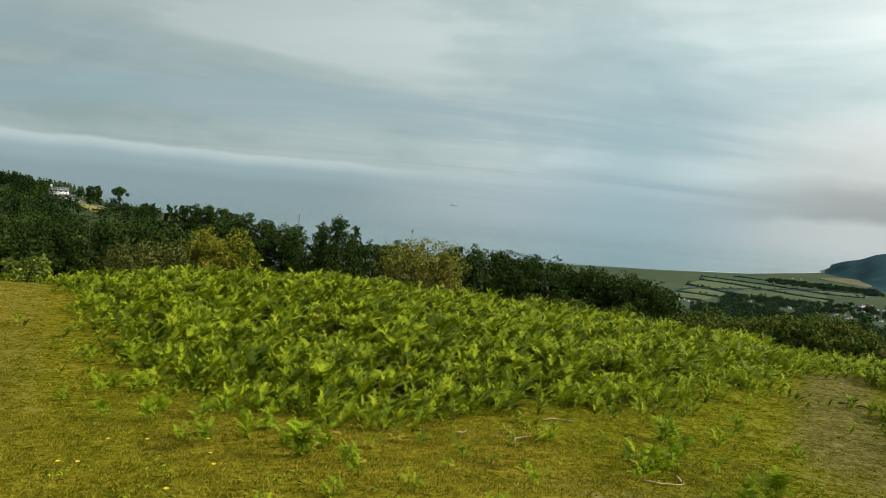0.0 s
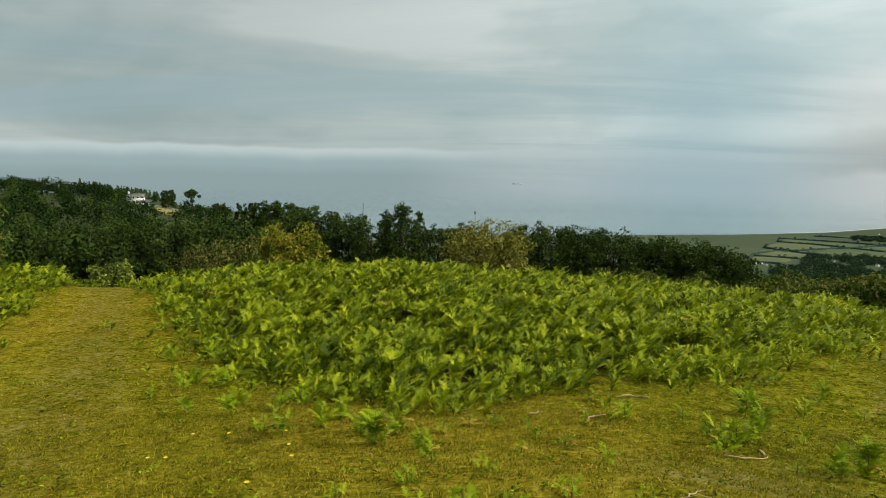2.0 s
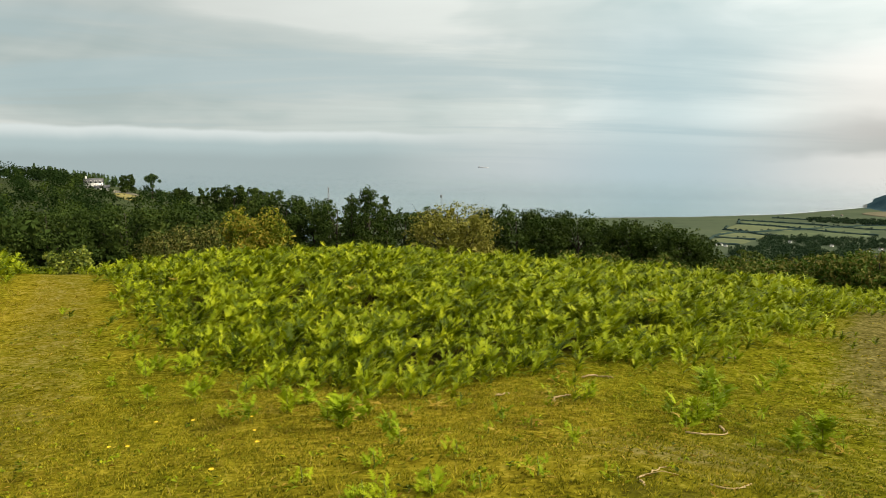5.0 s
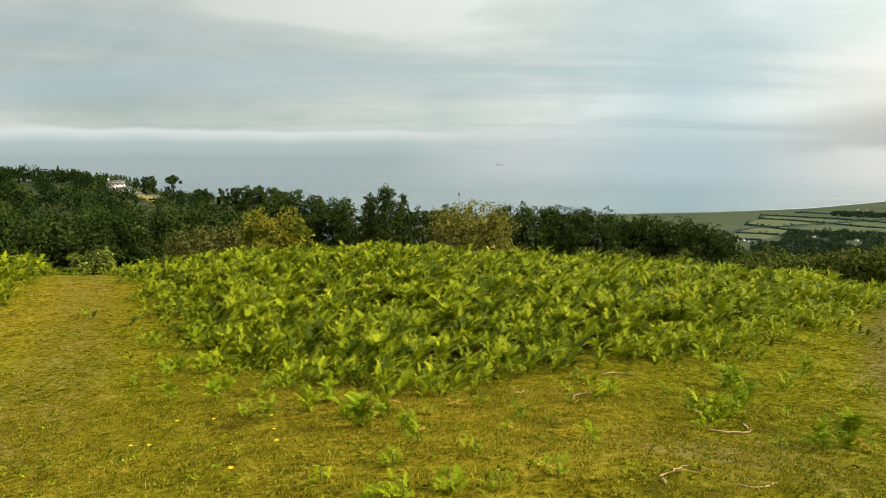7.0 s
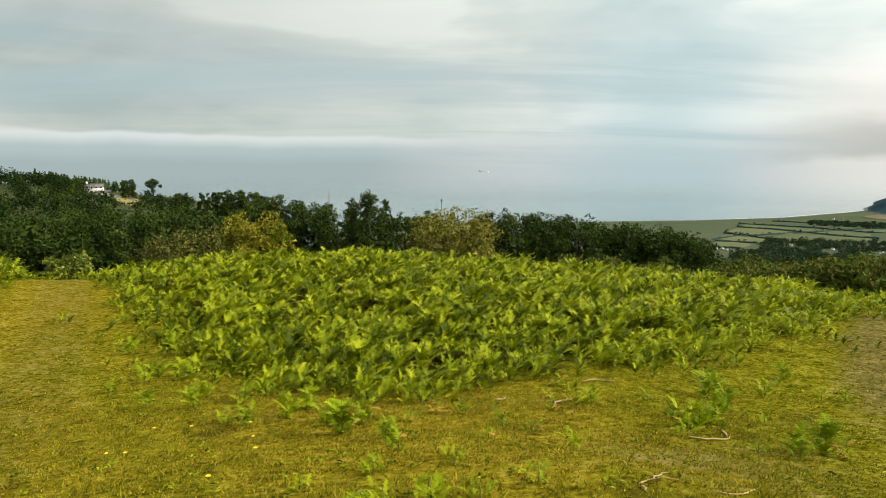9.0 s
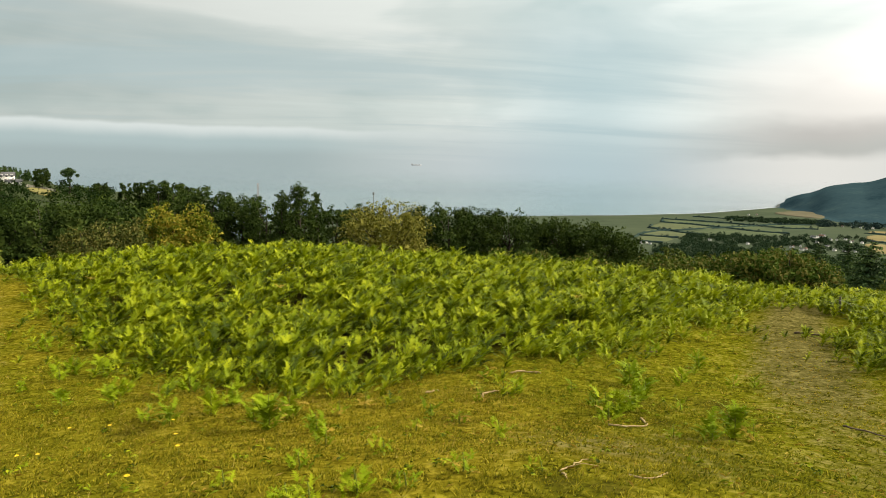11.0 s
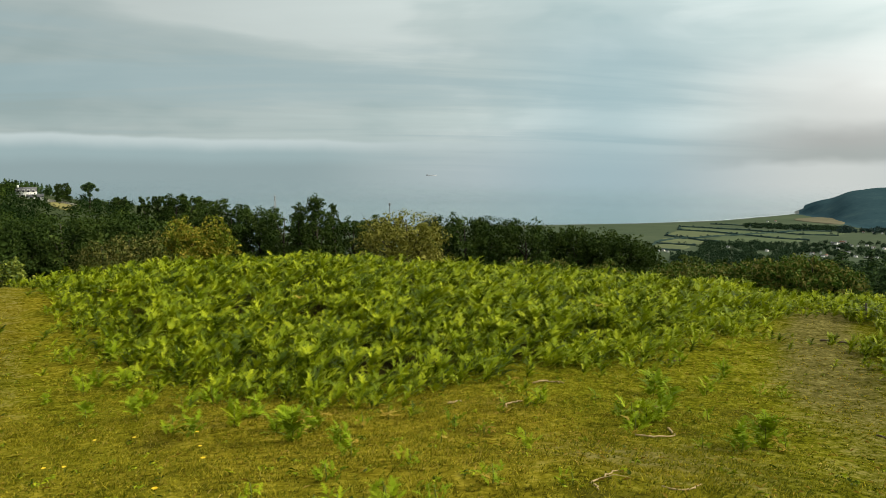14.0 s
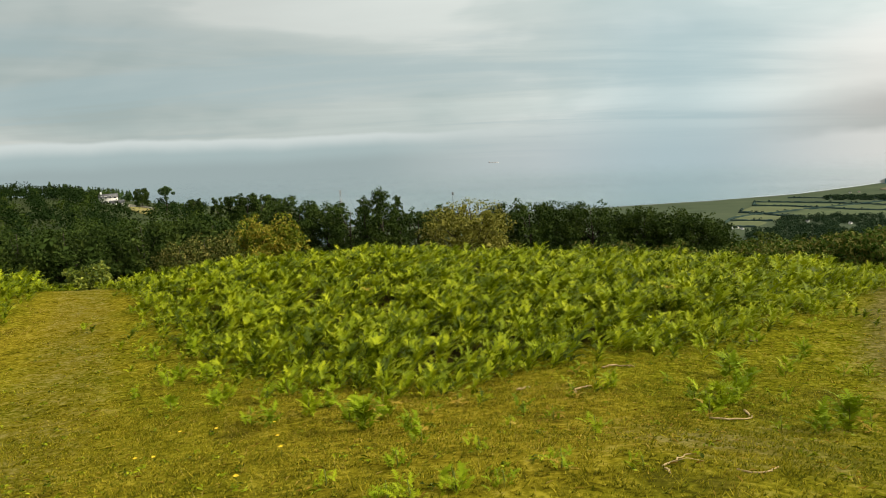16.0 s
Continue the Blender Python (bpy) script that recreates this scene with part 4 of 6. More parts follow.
for seed, (az, d, el, w) in enumerate([(-41, 50, -2.4, 6), (-38, 52, -2.3, 6), (-34.5, 50, -3.2, 5.5), (-31.5, 51, -3.0, 5.5), (-28.6, 50, -3.25, 5.2), (-26, 52, -3.3, 5.2), (-23.4, 51, -3.2, 5.2), (-20.8, 53, -3.1, 5.0), (-18.2, 54, -3.4, 5.0), (-15.8, 56, -3.9, 4.4)]):
    broad_tree("woodland_tree", az, d, el, w * 1.35, DARK_LEAF, "dark dense tree at the edge of the wood", 200 + seed, 6800, 0.22, 0.05, 0.05, 52, "trees at the wood's edge")

# beside the fence and beyond it
SPRUCES = [(36.2, 46, -5.3, 2.4), (39.4, 40, -4.8, 3.2), (38.0, 52, -5.1, 2.8), (41.4, 48, -5.5, 2.6), (42.9, 46, -5.05, 3.0), (44.0, 50, -4.5, 2.8), (45.2, 46, -4.5, 3.0), (46.7, 48, -4.8, 2.8), (48.2, 52, -4.6, 3.0), (50.2, 43, -3.55, 3.6), (52.6, 50, -4.3, 3.0), (54.0, 46, -3.5, 3.0), (61.9, 44, -1.7, 2.8),
           (70.7, 42, -0.75, 3.6), (72.9, 44, -1.1, 3.2), (75.0, 42, -1.0, 3.4), (78, 43, -0.6, 3.4)]
broad_tree("oak_tree", 57.2, 34, 0.0, 4.8, OAK_LEAF, "dense round-topped dark green oak beyond the fence", 301, 15000, 0.15, 0.05, 0.12, 60)
broad_tree("oak_tree", 60.4, 33.5, -1.7, 3.4, OAK_LEAF, "smaller dark green oak beside the tall one", 302, 8500, 0.15, 0.08, 0.1, 34)
broad_tree("birch_tree", 67.0, 32, 0.15, 4.2, BIRCH_LEAF, "slender yellow-green birch with a pointed top", 303, 5200, 0.12, 0.1, 0.6, 46)
broad_tree("birch_tree", 63.8, 34, -2.3, 2.8, BIRCH_LEAF, "low yellow-green birch among the spruces", 304, 2600, 0.16, 0.2, 0.3, 26)
for seed, (az, d, el, w) in enumerate([(62.5, 28, -4.6, 2.8), (65.2, 27, -4.3, 2.6), (69.0, 27, -3.6, 2.8), (71.6, 27, -3.2, 3.0), (74.6, 26, -2.6, 3.2), (78, 26, -2.4, 3.2), (54.5, 28, -7.0, 2.4), (50.5, 29, -7.0, 2.8), (47, 30, -6.9, 2.6), (43.5, 31, -6.9, 2.6)]):
    broad_tree("gorse_bush", az, d, el, w * 1.3, GORSE_LEAF, "dark olive gorse bush behind the fence", 320 + seed, 2600, 0.15, 0.05, 0.05, 28, "gorse behind the fence", "bush", 3)
for seed, (az, d, el, w) in enumerate(SPRUCES):
    spruce(az, d, el, w, 350 + seed)
for seed, (az, d, el, w) in enumerate([(25.2, 32, -7.0, 2.2), (28.2, 30, -6.75, 2.4), (30.4, 29, -6.45, 2.2), (32.4, 28, -6.1, 2.2), (34.2, 27.5, -5.95, 2.2), (35.6, 28, -6.4, 1.9), (19.5, 34, -7.2, 2.2), (15.5, 34, -7.1, 2.2), (12.8, 35, -7.0, 2.2)]):
    broad_tree("gorse_bush", az, d, el, w * 1.3, TIP_LEAF, "gorse bush with rust-brown shoot tips beyond the bracken", 400 + seed, 2200, 0.14, 0.05, 0.05, 26, "gorse beyond the bracken", "bush")
broad_tree("gorse_bush", 34.0, 28.5, -5.85, 2.9, TIP_LEAF, "tall round gorse bush with rust-brown shoot tips", 419, 4200, 0.13, 0.05, 0.05, 40, category="bush")
broad_tree("hawthorn_tree", 26.0, 62, -6.35, 4.0, GORSE_LEAF, "round olive-brown hawthorn below the hill", 420, 2400, 0.28, 0.1, 0.05, 26)
for seed, (az, d, el, w) in enumerate([(28.6, 75, -6.5, 5), (31, 80, -6.2, 5.5), (33.5, 84, -6.1, 6), (36, 78, -6.3, 5), (24.2, 70, -7.0, 4.5)]):
    broad_tree("woodland_tree", az, d, el, w, DARK_LEAF, "dark tree on the slope below the hill", 430 + seed, 2200, 0.4, 0.1, 0.05, 26, "trees below the hill")


def far_wood(name, label, seed, rows, mat, leaf, per_tree, cone=0.0, inner=0.92):
    """Far woodland: one mesh of many rough crowns. rows: x, y, height, width."""
    rng = np.random.RandomState(seed)
    s = Shape()
    for x, y, h, w in rows:
        z = land_at(x, y)
        if rng.uniform() < cone:
            n = per_tree
            u = rng.uniform(0, 1, n) ** 1.5
            a = rng.uniform(0, 6.283, n)
            r = w * 0.30 * (1 - u)
            c = np.stack([x + r * np.cos(a), y + r * np.sin(a), z + h * 1.1 * (0.1 + 0.9 * u)], 1)
            nr = np.stack([np.cos(a), np.sin(a), np.full(n, 0.6)], 1)
            v, t3 = cards(rng, c, nr, leaf, leaf * 0.5)
            s.add(v, t3)
        else:
            blobs = [(x + rng.uniform(-0.25, 0.25) * w, y + rng.uniform(-0.25, 0.25) * w, z + h * rng.uniform(0.3, 0.75), w * rng.uniform(0.2, 0.32)) for _ in range(6)]
            blobs.append((x, y, z + h * 0.25, w * 0.42))
            crown = crown_shape(rng, blobs, per_tree, leaf, 0.10, inner * 0.7, 0.32)
            first = s.n
            s.add(np.concatenate(crown.v))
            s.f3 += [g + first for g in crown.f3]
            s.f4 += [g + first for g in crown.f4]
    return tagged(new(name, s.done(name, mat)), label, "wood", kind="stuff")


def spread(seed, n, az0, az1, d0, d1, h, w, clear=()):
    rng = np.random.RandomState(seed)
    rows = []
    for _ in range(n):
        a, d = rng.uniform(az0, az1), math.sqrt(rng.uniform(d0 * d0, d1 * d1))
        if any(a0 < a < a1 and c0 < d < c1 for a0, a1, c0, c1 in clear):
            continue
        k = rng.uniform(0.75, 1.25)
        rows.append((*polar(a, d), h * k, w * k))
    return rows


def under(rows, line):
    """Keeps the tops of trees under a line of azimuths and elevations."""
    kept = []
    for x, y, h, w in rows:
        d = math.hypot(x, y)
        top = EYE + math.tan(radians(np.interp(math.degrees(math.atan2(x, y)), *zip(*line)))) * d - land_at(x, y)
        if top > 2.5:
            k = min(1.0, top / (h * 1.08))
            kept.append((x, y, h * k, w * max(k, 0.7)))
    return kept


DIP_LINE = [(-50, -2.2), (-29, -2.7), (-25.6, -2.6), (-20.6, -2.8), (-18.5, -3.1), (-17, -3.7), (-14.6, -3.7), (-13.6, -2.9), (-9, -3.2)]
RIDGE_LINE = [(-50, 0.5), (-33, 0.0), (-31.2, -0.05), (-29.4, -0.25), (-27.6, -0.65), (-25.7, -0.95), (-24, -1.2), (-22.5, -1.5), (-21, -2.2), (-19.8, -2.4), (-17, -2.75), (-13, -3.0)]
far_wood("woodland", "dense green deciduous wood filling the dip", 501, under(spread(1, 110, -48, -9, 66, 150, 7.5, 8.0), DIP_LINE), WOOD_LEAF, 0.48, 320)
far_wood("woodland", "green deciduous wood on the opposite hillside", 502, under(spread(2, 340, -50, -13, 170, 455, 8.0, 11.0, [(-26.3, -24.0, 388, 432), (-24.0, -22.2, 365, 418), (-18.5, -12.5, 225, 455)]), RIDGE_LINE), WOOD_LEAF, 0.95, 110)
far_wood("woodland", "lighter green trees scattered through the hillside wood", 510, under(spread(12, 130, -50, -13, 200, 455, 8.6, 11.0, [(-26.3, -24.0, 388, 432), (-24.0, -22.2, 365, 418), (-18.5, -12.5, 225, 455)]), RIDGE_LINE), PALE_WOOD_LEAF, 0.95, 110)
far_wood("woodland", "dark conifers along the wooded ridge", 503, under(spread(3, 60, -29.5, -23, 455, 500, 7.0, 8.0), RIDGE_LINE), SPRUCE_LEAF, 1.2, 90, 0.9)
far_wood("woodland", "dark trees along the wooded ridge", 504, under(spread(4, 120, -50, -27, 440, 490, 9.0, 11.0), RIDGE_LINE), WOOD_LEAF, 1.2, 90)
far_wood("woodland", "rounded trees at the end of the ridge", 505, under(spread(5, 26, -22.5, -16.8, 225, 300, 7, 8.5), RIDGE_LINE), WOOD_LEAF, 0.8, 200)
VILLAGE = [(912, 1243), (881, 1228), (899, 1187), (920, 1191), (910, 1158), (765, 1013), (775, 1003), (785, 992), (743, 1067), (722, 1024), (723, 1056), (665, 1096), (627, 1154), (1148, 1501), (1176, 1504), (1174, 1474), (1190, 1454),
           (1239, 1406), (1251, 1396), (1312, 1366), (910, 1135), (799, 1077), (818, 1130), (798, 978), (671, 1013), (472, 1093), (483, 1081), (1487, 1222), (1417, 1190), (1160, 1877), (1128, 1865)]


def clear_of_houses(rows):
    """Leaves gardens open in front of the village houses."""
    kept = []
    for row in rows:
        x, y = row[:2]
        d = math.hypot(x, y)
        ahead = [((vx - x) * x + (vy - y) * y) / d for vx, vy in VILLAGE]
        across = [abs((vx - x) * y - (vy - y) * x) / d for vx, vy in VILLAGE]
        if not any(-9 < a < 55 and c < 11 for a, c in zip(ahead, across)):
            kept.append(row)
    return kept


far_wood("woodland", "trees round the village, tinted blue-green for haze", 506, clear_of_houses(spread(6, 70, 24.4, 26.6, 900, 1160, 8, 14) + spread(60, 150, 26.4, 29.2, 950, 1400, 8, 14) + spread(61, 230, 29.0, 33.0, 950, 1440, 8, 14) + spread(62, 210, 33.0, 38.0, 950, 1470, 7.5, 12)), HAZED_MID_LEAF, 2.6, 34, 0.0, 0.9)
far_wood("woodland", "dark trees in a strip behind the beach", 507, spread(7, 170, 29.6, 36.5, 1900, 2060, 4.6, 15), HAZED_MID_LEAF, 3.4, 50, 0.0, 0.9)
far_wood("woodland", "trees at the foot of the far hill, tinted blue-green for haze", 511, clear_of_houses(spread(71, 300, 36.0, 60, 1830, 2010, 9, 20)), HAZED_LEAF, 4.0, 50, 0.0, 0.9)
far_wood("woodland", "dark trees between the houses and corn fields", 508, clear_of_houses(spread(8, 90, 33.5, 39.0, 1230, 1560, 7, 12) + spread(81, 70, 41.2, 44.2, 1270, 1500, 7, 12) + spread(82, 60, 44.0, 56, 1250, 1800, 7, 15)), HAZED_MID_LEAF, 2.6, 60, 0.0, 0.9)
for seed, (az, d, el, w) in enumerate([(62.6, 40, -2.9, 3.6), (65.4, 38, -2.6, 3.6), (69.2, 38, -2.2, 3.6), (72.0, 37, -2.4, 3.8), (74.2, 36, -2.0, 3.8), (77, 36, -1.8, 4.0), (52.2, 42, -5.0, 3.6), (46.0, 44, -5.6, 3.6), (41.0, 46, -6.0, 3.4)]):
    broad_tree("young_tree", az, d, el, w, BIRCH_LEAF if seed in (1, 4) else OAK_LEAF, "young broad-leaved tree among the spruces", 560 + seed, 2600, 0.2, 0.05, 0.1, 30, "young trees behind the fence")
far_wood("woodland", "dark green trees on the lower slopes", 509, spread(9, 150, 22, 45, 240, 500, 8, 10) + spread(91, 230, 22, 58, 480, 960, 9, 13), HAZED_MID_LEAF, 1.5, 56, 0.0, 0.85)
for k, (az, d, el, w) in enumerate([(-16.5, 262, -2.1, 9.0), (-15.4, 258, -1.85, 11.0), (-14.3, 262, -1.95, 11.0), (-13.2, 266, -2.25, 9.0)]):
    broad_tree("woodland_tree", az, d, el, w, DARK_LEAF, "dark rounded tree at the end of the ridge", 590 + k, 3000, 0.8, 0.1, 0.0, 34, "trees on the ridge")

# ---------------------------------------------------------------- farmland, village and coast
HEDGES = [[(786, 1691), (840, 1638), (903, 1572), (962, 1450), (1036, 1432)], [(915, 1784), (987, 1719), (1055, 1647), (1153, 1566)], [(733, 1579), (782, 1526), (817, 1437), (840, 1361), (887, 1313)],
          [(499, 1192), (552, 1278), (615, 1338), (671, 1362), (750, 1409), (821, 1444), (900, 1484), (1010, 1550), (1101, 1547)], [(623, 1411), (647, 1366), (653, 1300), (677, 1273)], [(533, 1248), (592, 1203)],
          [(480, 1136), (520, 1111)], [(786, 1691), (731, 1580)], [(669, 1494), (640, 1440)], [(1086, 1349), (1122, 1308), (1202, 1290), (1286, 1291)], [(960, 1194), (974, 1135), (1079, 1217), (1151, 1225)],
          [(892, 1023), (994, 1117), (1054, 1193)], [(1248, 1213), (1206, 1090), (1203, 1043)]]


def make_hedge(line, seed, width=2.6, height=3.2):
    """A long uneven bank of leaves, with a few trees grown out of it."""
    rng = np.random.RandomState(seed)
    line = np.array(line, dtype=float)
    run = np.concatenate([[0], np.cumsum(np.hypot(*np.diff(line, axis=0).T))])
    n = int(run[-1] / 5) + 2
    t = np.linspace(0, run[-1], n)
    x, y = np.interp(t, run, line[:, 0]), np.interp(t, run, line[:, 1])
    x, y = x + rng.normal(0, 0.5, n), y + rng.normal(0, 0.5, n)
    dx, dy = np.gradient(x), np.gradient(y)
    ln = np.hypot(dx, dy) + 1e-6
    sx, sy = -dy / ln, dx / ln
    z = land(x, y)
    h, w = height * rng.uniform(0.6, 1.2, n), width * rng.uniform(0.75, 1.25, n)
    rings = []
    for across, up in ((-0.9, -0.3), (-1.0, 0.45), (-0.5, 0.95), (0.5, 1.0), (1.0, 0.45), (0.9, -0.3)):
        k = rng.uniform(0.85, 1.15, n)
        rings.append(np.stack([x + sx * w * across * k, y + sy * w * across * k, z + h * up * k], 1))
    v = np.stack(rings, 1).reshape(-1, 3)
    q = [(i * 6 + k, i * 6 + k + 1, (i + 1) * 6 + k + 1, (i + 1) * 6 + k) for i in range(n - 1) for k in range(5)]
    ends = [(0, 1, 2), (0, 2, 3), (0, 3, 4), (0, 4, 5), (v.shape[0] - 6, v.shape[0] - 4, v.shape[0] - 5), (v.shape[0] - 6, v.shape[0] - 3, v.shape[0] - 4), (v.shape[0] - 6, v.shape[0] - 2, v.shape[0] - 3), (v.shape[0] - 6, v.shape[0] - 1, v.shape[0] - 2)]
    s = Shape().add(v, ends, q)
    blobs = [(x[i], y[i], z[i] + height * rng.uniform(0.8, 1.3), rng.uniform(2.0, 3.6)) for i in range(n) if rng.uniform() < 0.07]
    if blobs:
        crown = crown_shape(rng, blobs, len(blobs) * 30, 1.8, 0.1, 0.85)
        first = s.n
        s.add(np.concatenate(crown.v))
        s.f3 += [g + first for g in crown.f3]
        s.f4 += [g + first for g in crown.f4]
    tagged(new("hedge", s.done("hedge", HAZED_LEAF)), "dark uneven hedge between far pastures", "hedge", "field hedges")


def make_field(poly, label, stops, lift=0.8):
    """A field draped on the land inside its outline."""
    poly = np.asarray(poly, dtype=float)
    for _ in range(2 if lift > 1 else 1):
        ahead = np.roll(poly, -1, axis=0)
        poly = np.stack([poly * 0.75 + ahead * 0.25, poly * 0.25 + ahead * 0.75], 1).reshape(-1, 2)
    fine = []
    for a, b in zip(poly, np.roll(poly, -1, axis=0)):
        fine += [a + (b - a) * k / 4 for k in range(4)]
    fine, c = np.array(fine), poly.mean(axis=0)
    shares = (1.0, 0.985, 0.9, 0.8, 0.7, 0.6, 0.5, 0.4, 0.3, 0.2, 0.1)
    rings = [c + (fine - c) * k for k in shares]
    p = np.concatenate(rings + [c[None]])
    n = len(fine)
    over = np.full(len(p), lift)
    over[:n] = -1.0
    v = np.column_stack([p, land(p[:, 0], p[:, 1]) + over])
    m = len(shares) - 1
    q = [(i * n + k, i * n + (k + 1) % n, (i + 1) * n + (k + 1) % n, (i + 1) * n + k) for i in range(m) for k in range(n)]
    t3 = [(m * n + k, m * n + (k + 1) % n, (m + 1) * n) for k in range(n)]
    tagged(new("field", mesh_of("field", v, [np.array(q), np.array(t3)], noisy_material("field_crop", stops, 0.02, 0.95, 0.0), None, True)), label, "field", "far fields", "structure")


# field greens and olive carry the distance haze as extra grey-blue
HAZED_GREEN_A = [(0.3, (0.0702, 0.092, 0.05104)), (0.7, (0.09, 0.1122, 0.05984))]
HAZED_GREEN_B = [(0.3, (0.0864, 0.103, 0.05632)), (0.7, (0.1125, 0.1288, 0.06688))]
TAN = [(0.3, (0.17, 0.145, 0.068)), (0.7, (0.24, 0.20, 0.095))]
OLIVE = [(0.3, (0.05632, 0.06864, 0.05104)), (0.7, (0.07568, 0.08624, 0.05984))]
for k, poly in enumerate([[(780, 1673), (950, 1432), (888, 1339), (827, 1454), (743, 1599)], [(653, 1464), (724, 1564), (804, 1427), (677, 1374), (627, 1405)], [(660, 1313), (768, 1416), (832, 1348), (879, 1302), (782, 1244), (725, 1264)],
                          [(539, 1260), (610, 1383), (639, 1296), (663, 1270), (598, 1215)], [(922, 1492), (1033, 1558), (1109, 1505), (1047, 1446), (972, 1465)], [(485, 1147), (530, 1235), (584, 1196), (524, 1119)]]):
    make_field(poly, "green pasture on the coastal plain", HAZED_GREEN_B if k % 2 else HAZED_GREEN_A)
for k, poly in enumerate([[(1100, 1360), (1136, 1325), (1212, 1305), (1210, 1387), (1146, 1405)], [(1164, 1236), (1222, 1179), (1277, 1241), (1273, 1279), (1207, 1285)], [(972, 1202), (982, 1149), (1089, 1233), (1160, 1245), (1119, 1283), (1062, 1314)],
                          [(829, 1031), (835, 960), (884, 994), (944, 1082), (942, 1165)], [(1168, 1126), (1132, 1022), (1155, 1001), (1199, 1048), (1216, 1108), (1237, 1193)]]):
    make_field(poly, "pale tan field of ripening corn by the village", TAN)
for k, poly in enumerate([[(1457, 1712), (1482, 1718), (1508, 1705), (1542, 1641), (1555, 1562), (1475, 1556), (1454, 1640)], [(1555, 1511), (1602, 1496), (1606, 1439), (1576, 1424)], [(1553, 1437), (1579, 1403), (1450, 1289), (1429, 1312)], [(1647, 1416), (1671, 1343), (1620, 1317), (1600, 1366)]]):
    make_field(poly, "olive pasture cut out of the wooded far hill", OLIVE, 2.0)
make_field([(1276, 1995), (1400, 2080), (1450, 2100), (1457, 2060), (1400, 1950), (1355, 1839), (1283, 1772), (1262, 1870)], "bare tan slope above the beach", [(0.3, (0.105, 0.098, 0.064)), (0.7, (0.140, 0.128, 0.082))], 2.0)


def make_surf():
    """A thin pale line of broken water along the beach."""
    az = np.linspace(24.5, 33.0, 120)
    rc = np.interp(az, COAST_AZ, COAST_D)
    wide = 5 + 5 * fade(az, 26, 31) + 2.5 * waves(az * 40, az * 7, 20, 71)
    rows = [np.stack([(rc + o) * np.sin(np.radians(az)), (rc + o) * np.cos(np.radians(az)), np.full(len(az), SEA + 0.6)], 1) for o in (2.0, 2.0 + wide)]
    n = len(az)
    q = np.array([(k, n + k, n + k + 1, k + 1) for k in range(n - 1)])
    tagged(new("surf", mesh_of("surf", np.concatenate(rows), q, noisy_material("broken_water", [(0.3, (0.42, 0.47, 0.47)), (0.7, (0.62, 0.66, 0.65))], 0.05, 0.6))), "thin pale line of surf along the shingle beach", "surf", kind="structure")


make_surf()
lawn = [polar(a, d) for a, d in ((-24.2, 398), (-23.6, 412), (-22.4, 408), (-22.3, 384), (-23.2, 378))]
make_field(lawn, "dry straw-coloured lawn below the white house", [(0.3, (0.16, 0.15, 0.055)), (0.7, (0.26, 0.23, 0.09))], 0.6)
glade = [polar(a, d) for a, d in ((-17.6, 300), (-16.2, 300), (-13.4, 252), (-14.6, 238), (-17.2, 262))]
make_field(glade, "pale green meadow on the hillside", [(0.3, (0.10, 0.12, 0.045)), (0.7, (0.16, 0.17, 0.06))], 0.6)
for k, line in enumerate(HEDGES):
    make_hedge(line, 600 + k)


def house_shape(w, l, h, roof):
    """Walls with gables, and a pitched roof with eaves."""
    walls = Shape()
    walls.add([(-w, -l, -1.5), (w, -l, -1.5), (w, l, -1.5), (-w, l, -1.5), (-w, -l, h), (w, -l, h), (w, l, h), (-w, l, h), (0, -l, h + roof), (0, l, h + roof)],
              [(4, 5, 8), (6, 7, 9)], [(0, 1, 5, 4), (1, 2, 6, 5), (2, 3, 7, 6), (3, 0, 4, 7)])
    e, t = 0.35, 0.2
    top = Shape()
    for s in (-1, 1):
        o = [(s * (w + e), -l - e, h - e * roof / w), (s * (w + e), l + e, h - e * roof / w), (0, l + e, h + roof), (0, -l - e, h + roof)]
        top.add(o + [(a, b, c + t) for a, b, c in o], None, [(0, 1, 2, 3), (4, 7, 6, 5), (0, 4, 5, 1), (1, 5, 6, 2), (3, 7, 4, 0)])
    return walls, top


def make_house(place, turn, w, l, h, roof, wall_mat, roof_mat, label, group="", windows=3, name="house"):
    ob = thing(name, place, label, "house", group, turn)
    walls, top = house_shape(w, l, h, roof)
    part("wall", walls.done("wall", wall_mat), ob)
    r = part("roof", top.done("roof", roof_mat), ob)
    part("chimney", Shape().box((-0.5, l - 1.4, h + roof - 0.6), (0.5, l - 0.5, h + roof + 1.3), 0.08).done("chimney", wall_mat), r)
    for s in (-1, 1):
        for f in range(2 if h > 4 else 1):
            for k in range(windows):
                y = -l + 2 * l * (k + 0.5) / windows
                z = 1.0 + 2.7 * f
                win = part("window", Shape().box((s * w - 0.07, y - 0.6, z), (s * w + 0.07, y + 0.6, z + 1.3), 0.02).done("window", WHITE), ob)
                part("pane", Shape().box((s * w - 0.1, y - 0.48, z + 0.12), (s * w + 0.1, y + 0.48, z + 1.18), 0.01).done("pane", PANE), win)
    return ob


def on_land(x, y, dz=0.0):
    return (x, y, land_at(x, y) + dz)


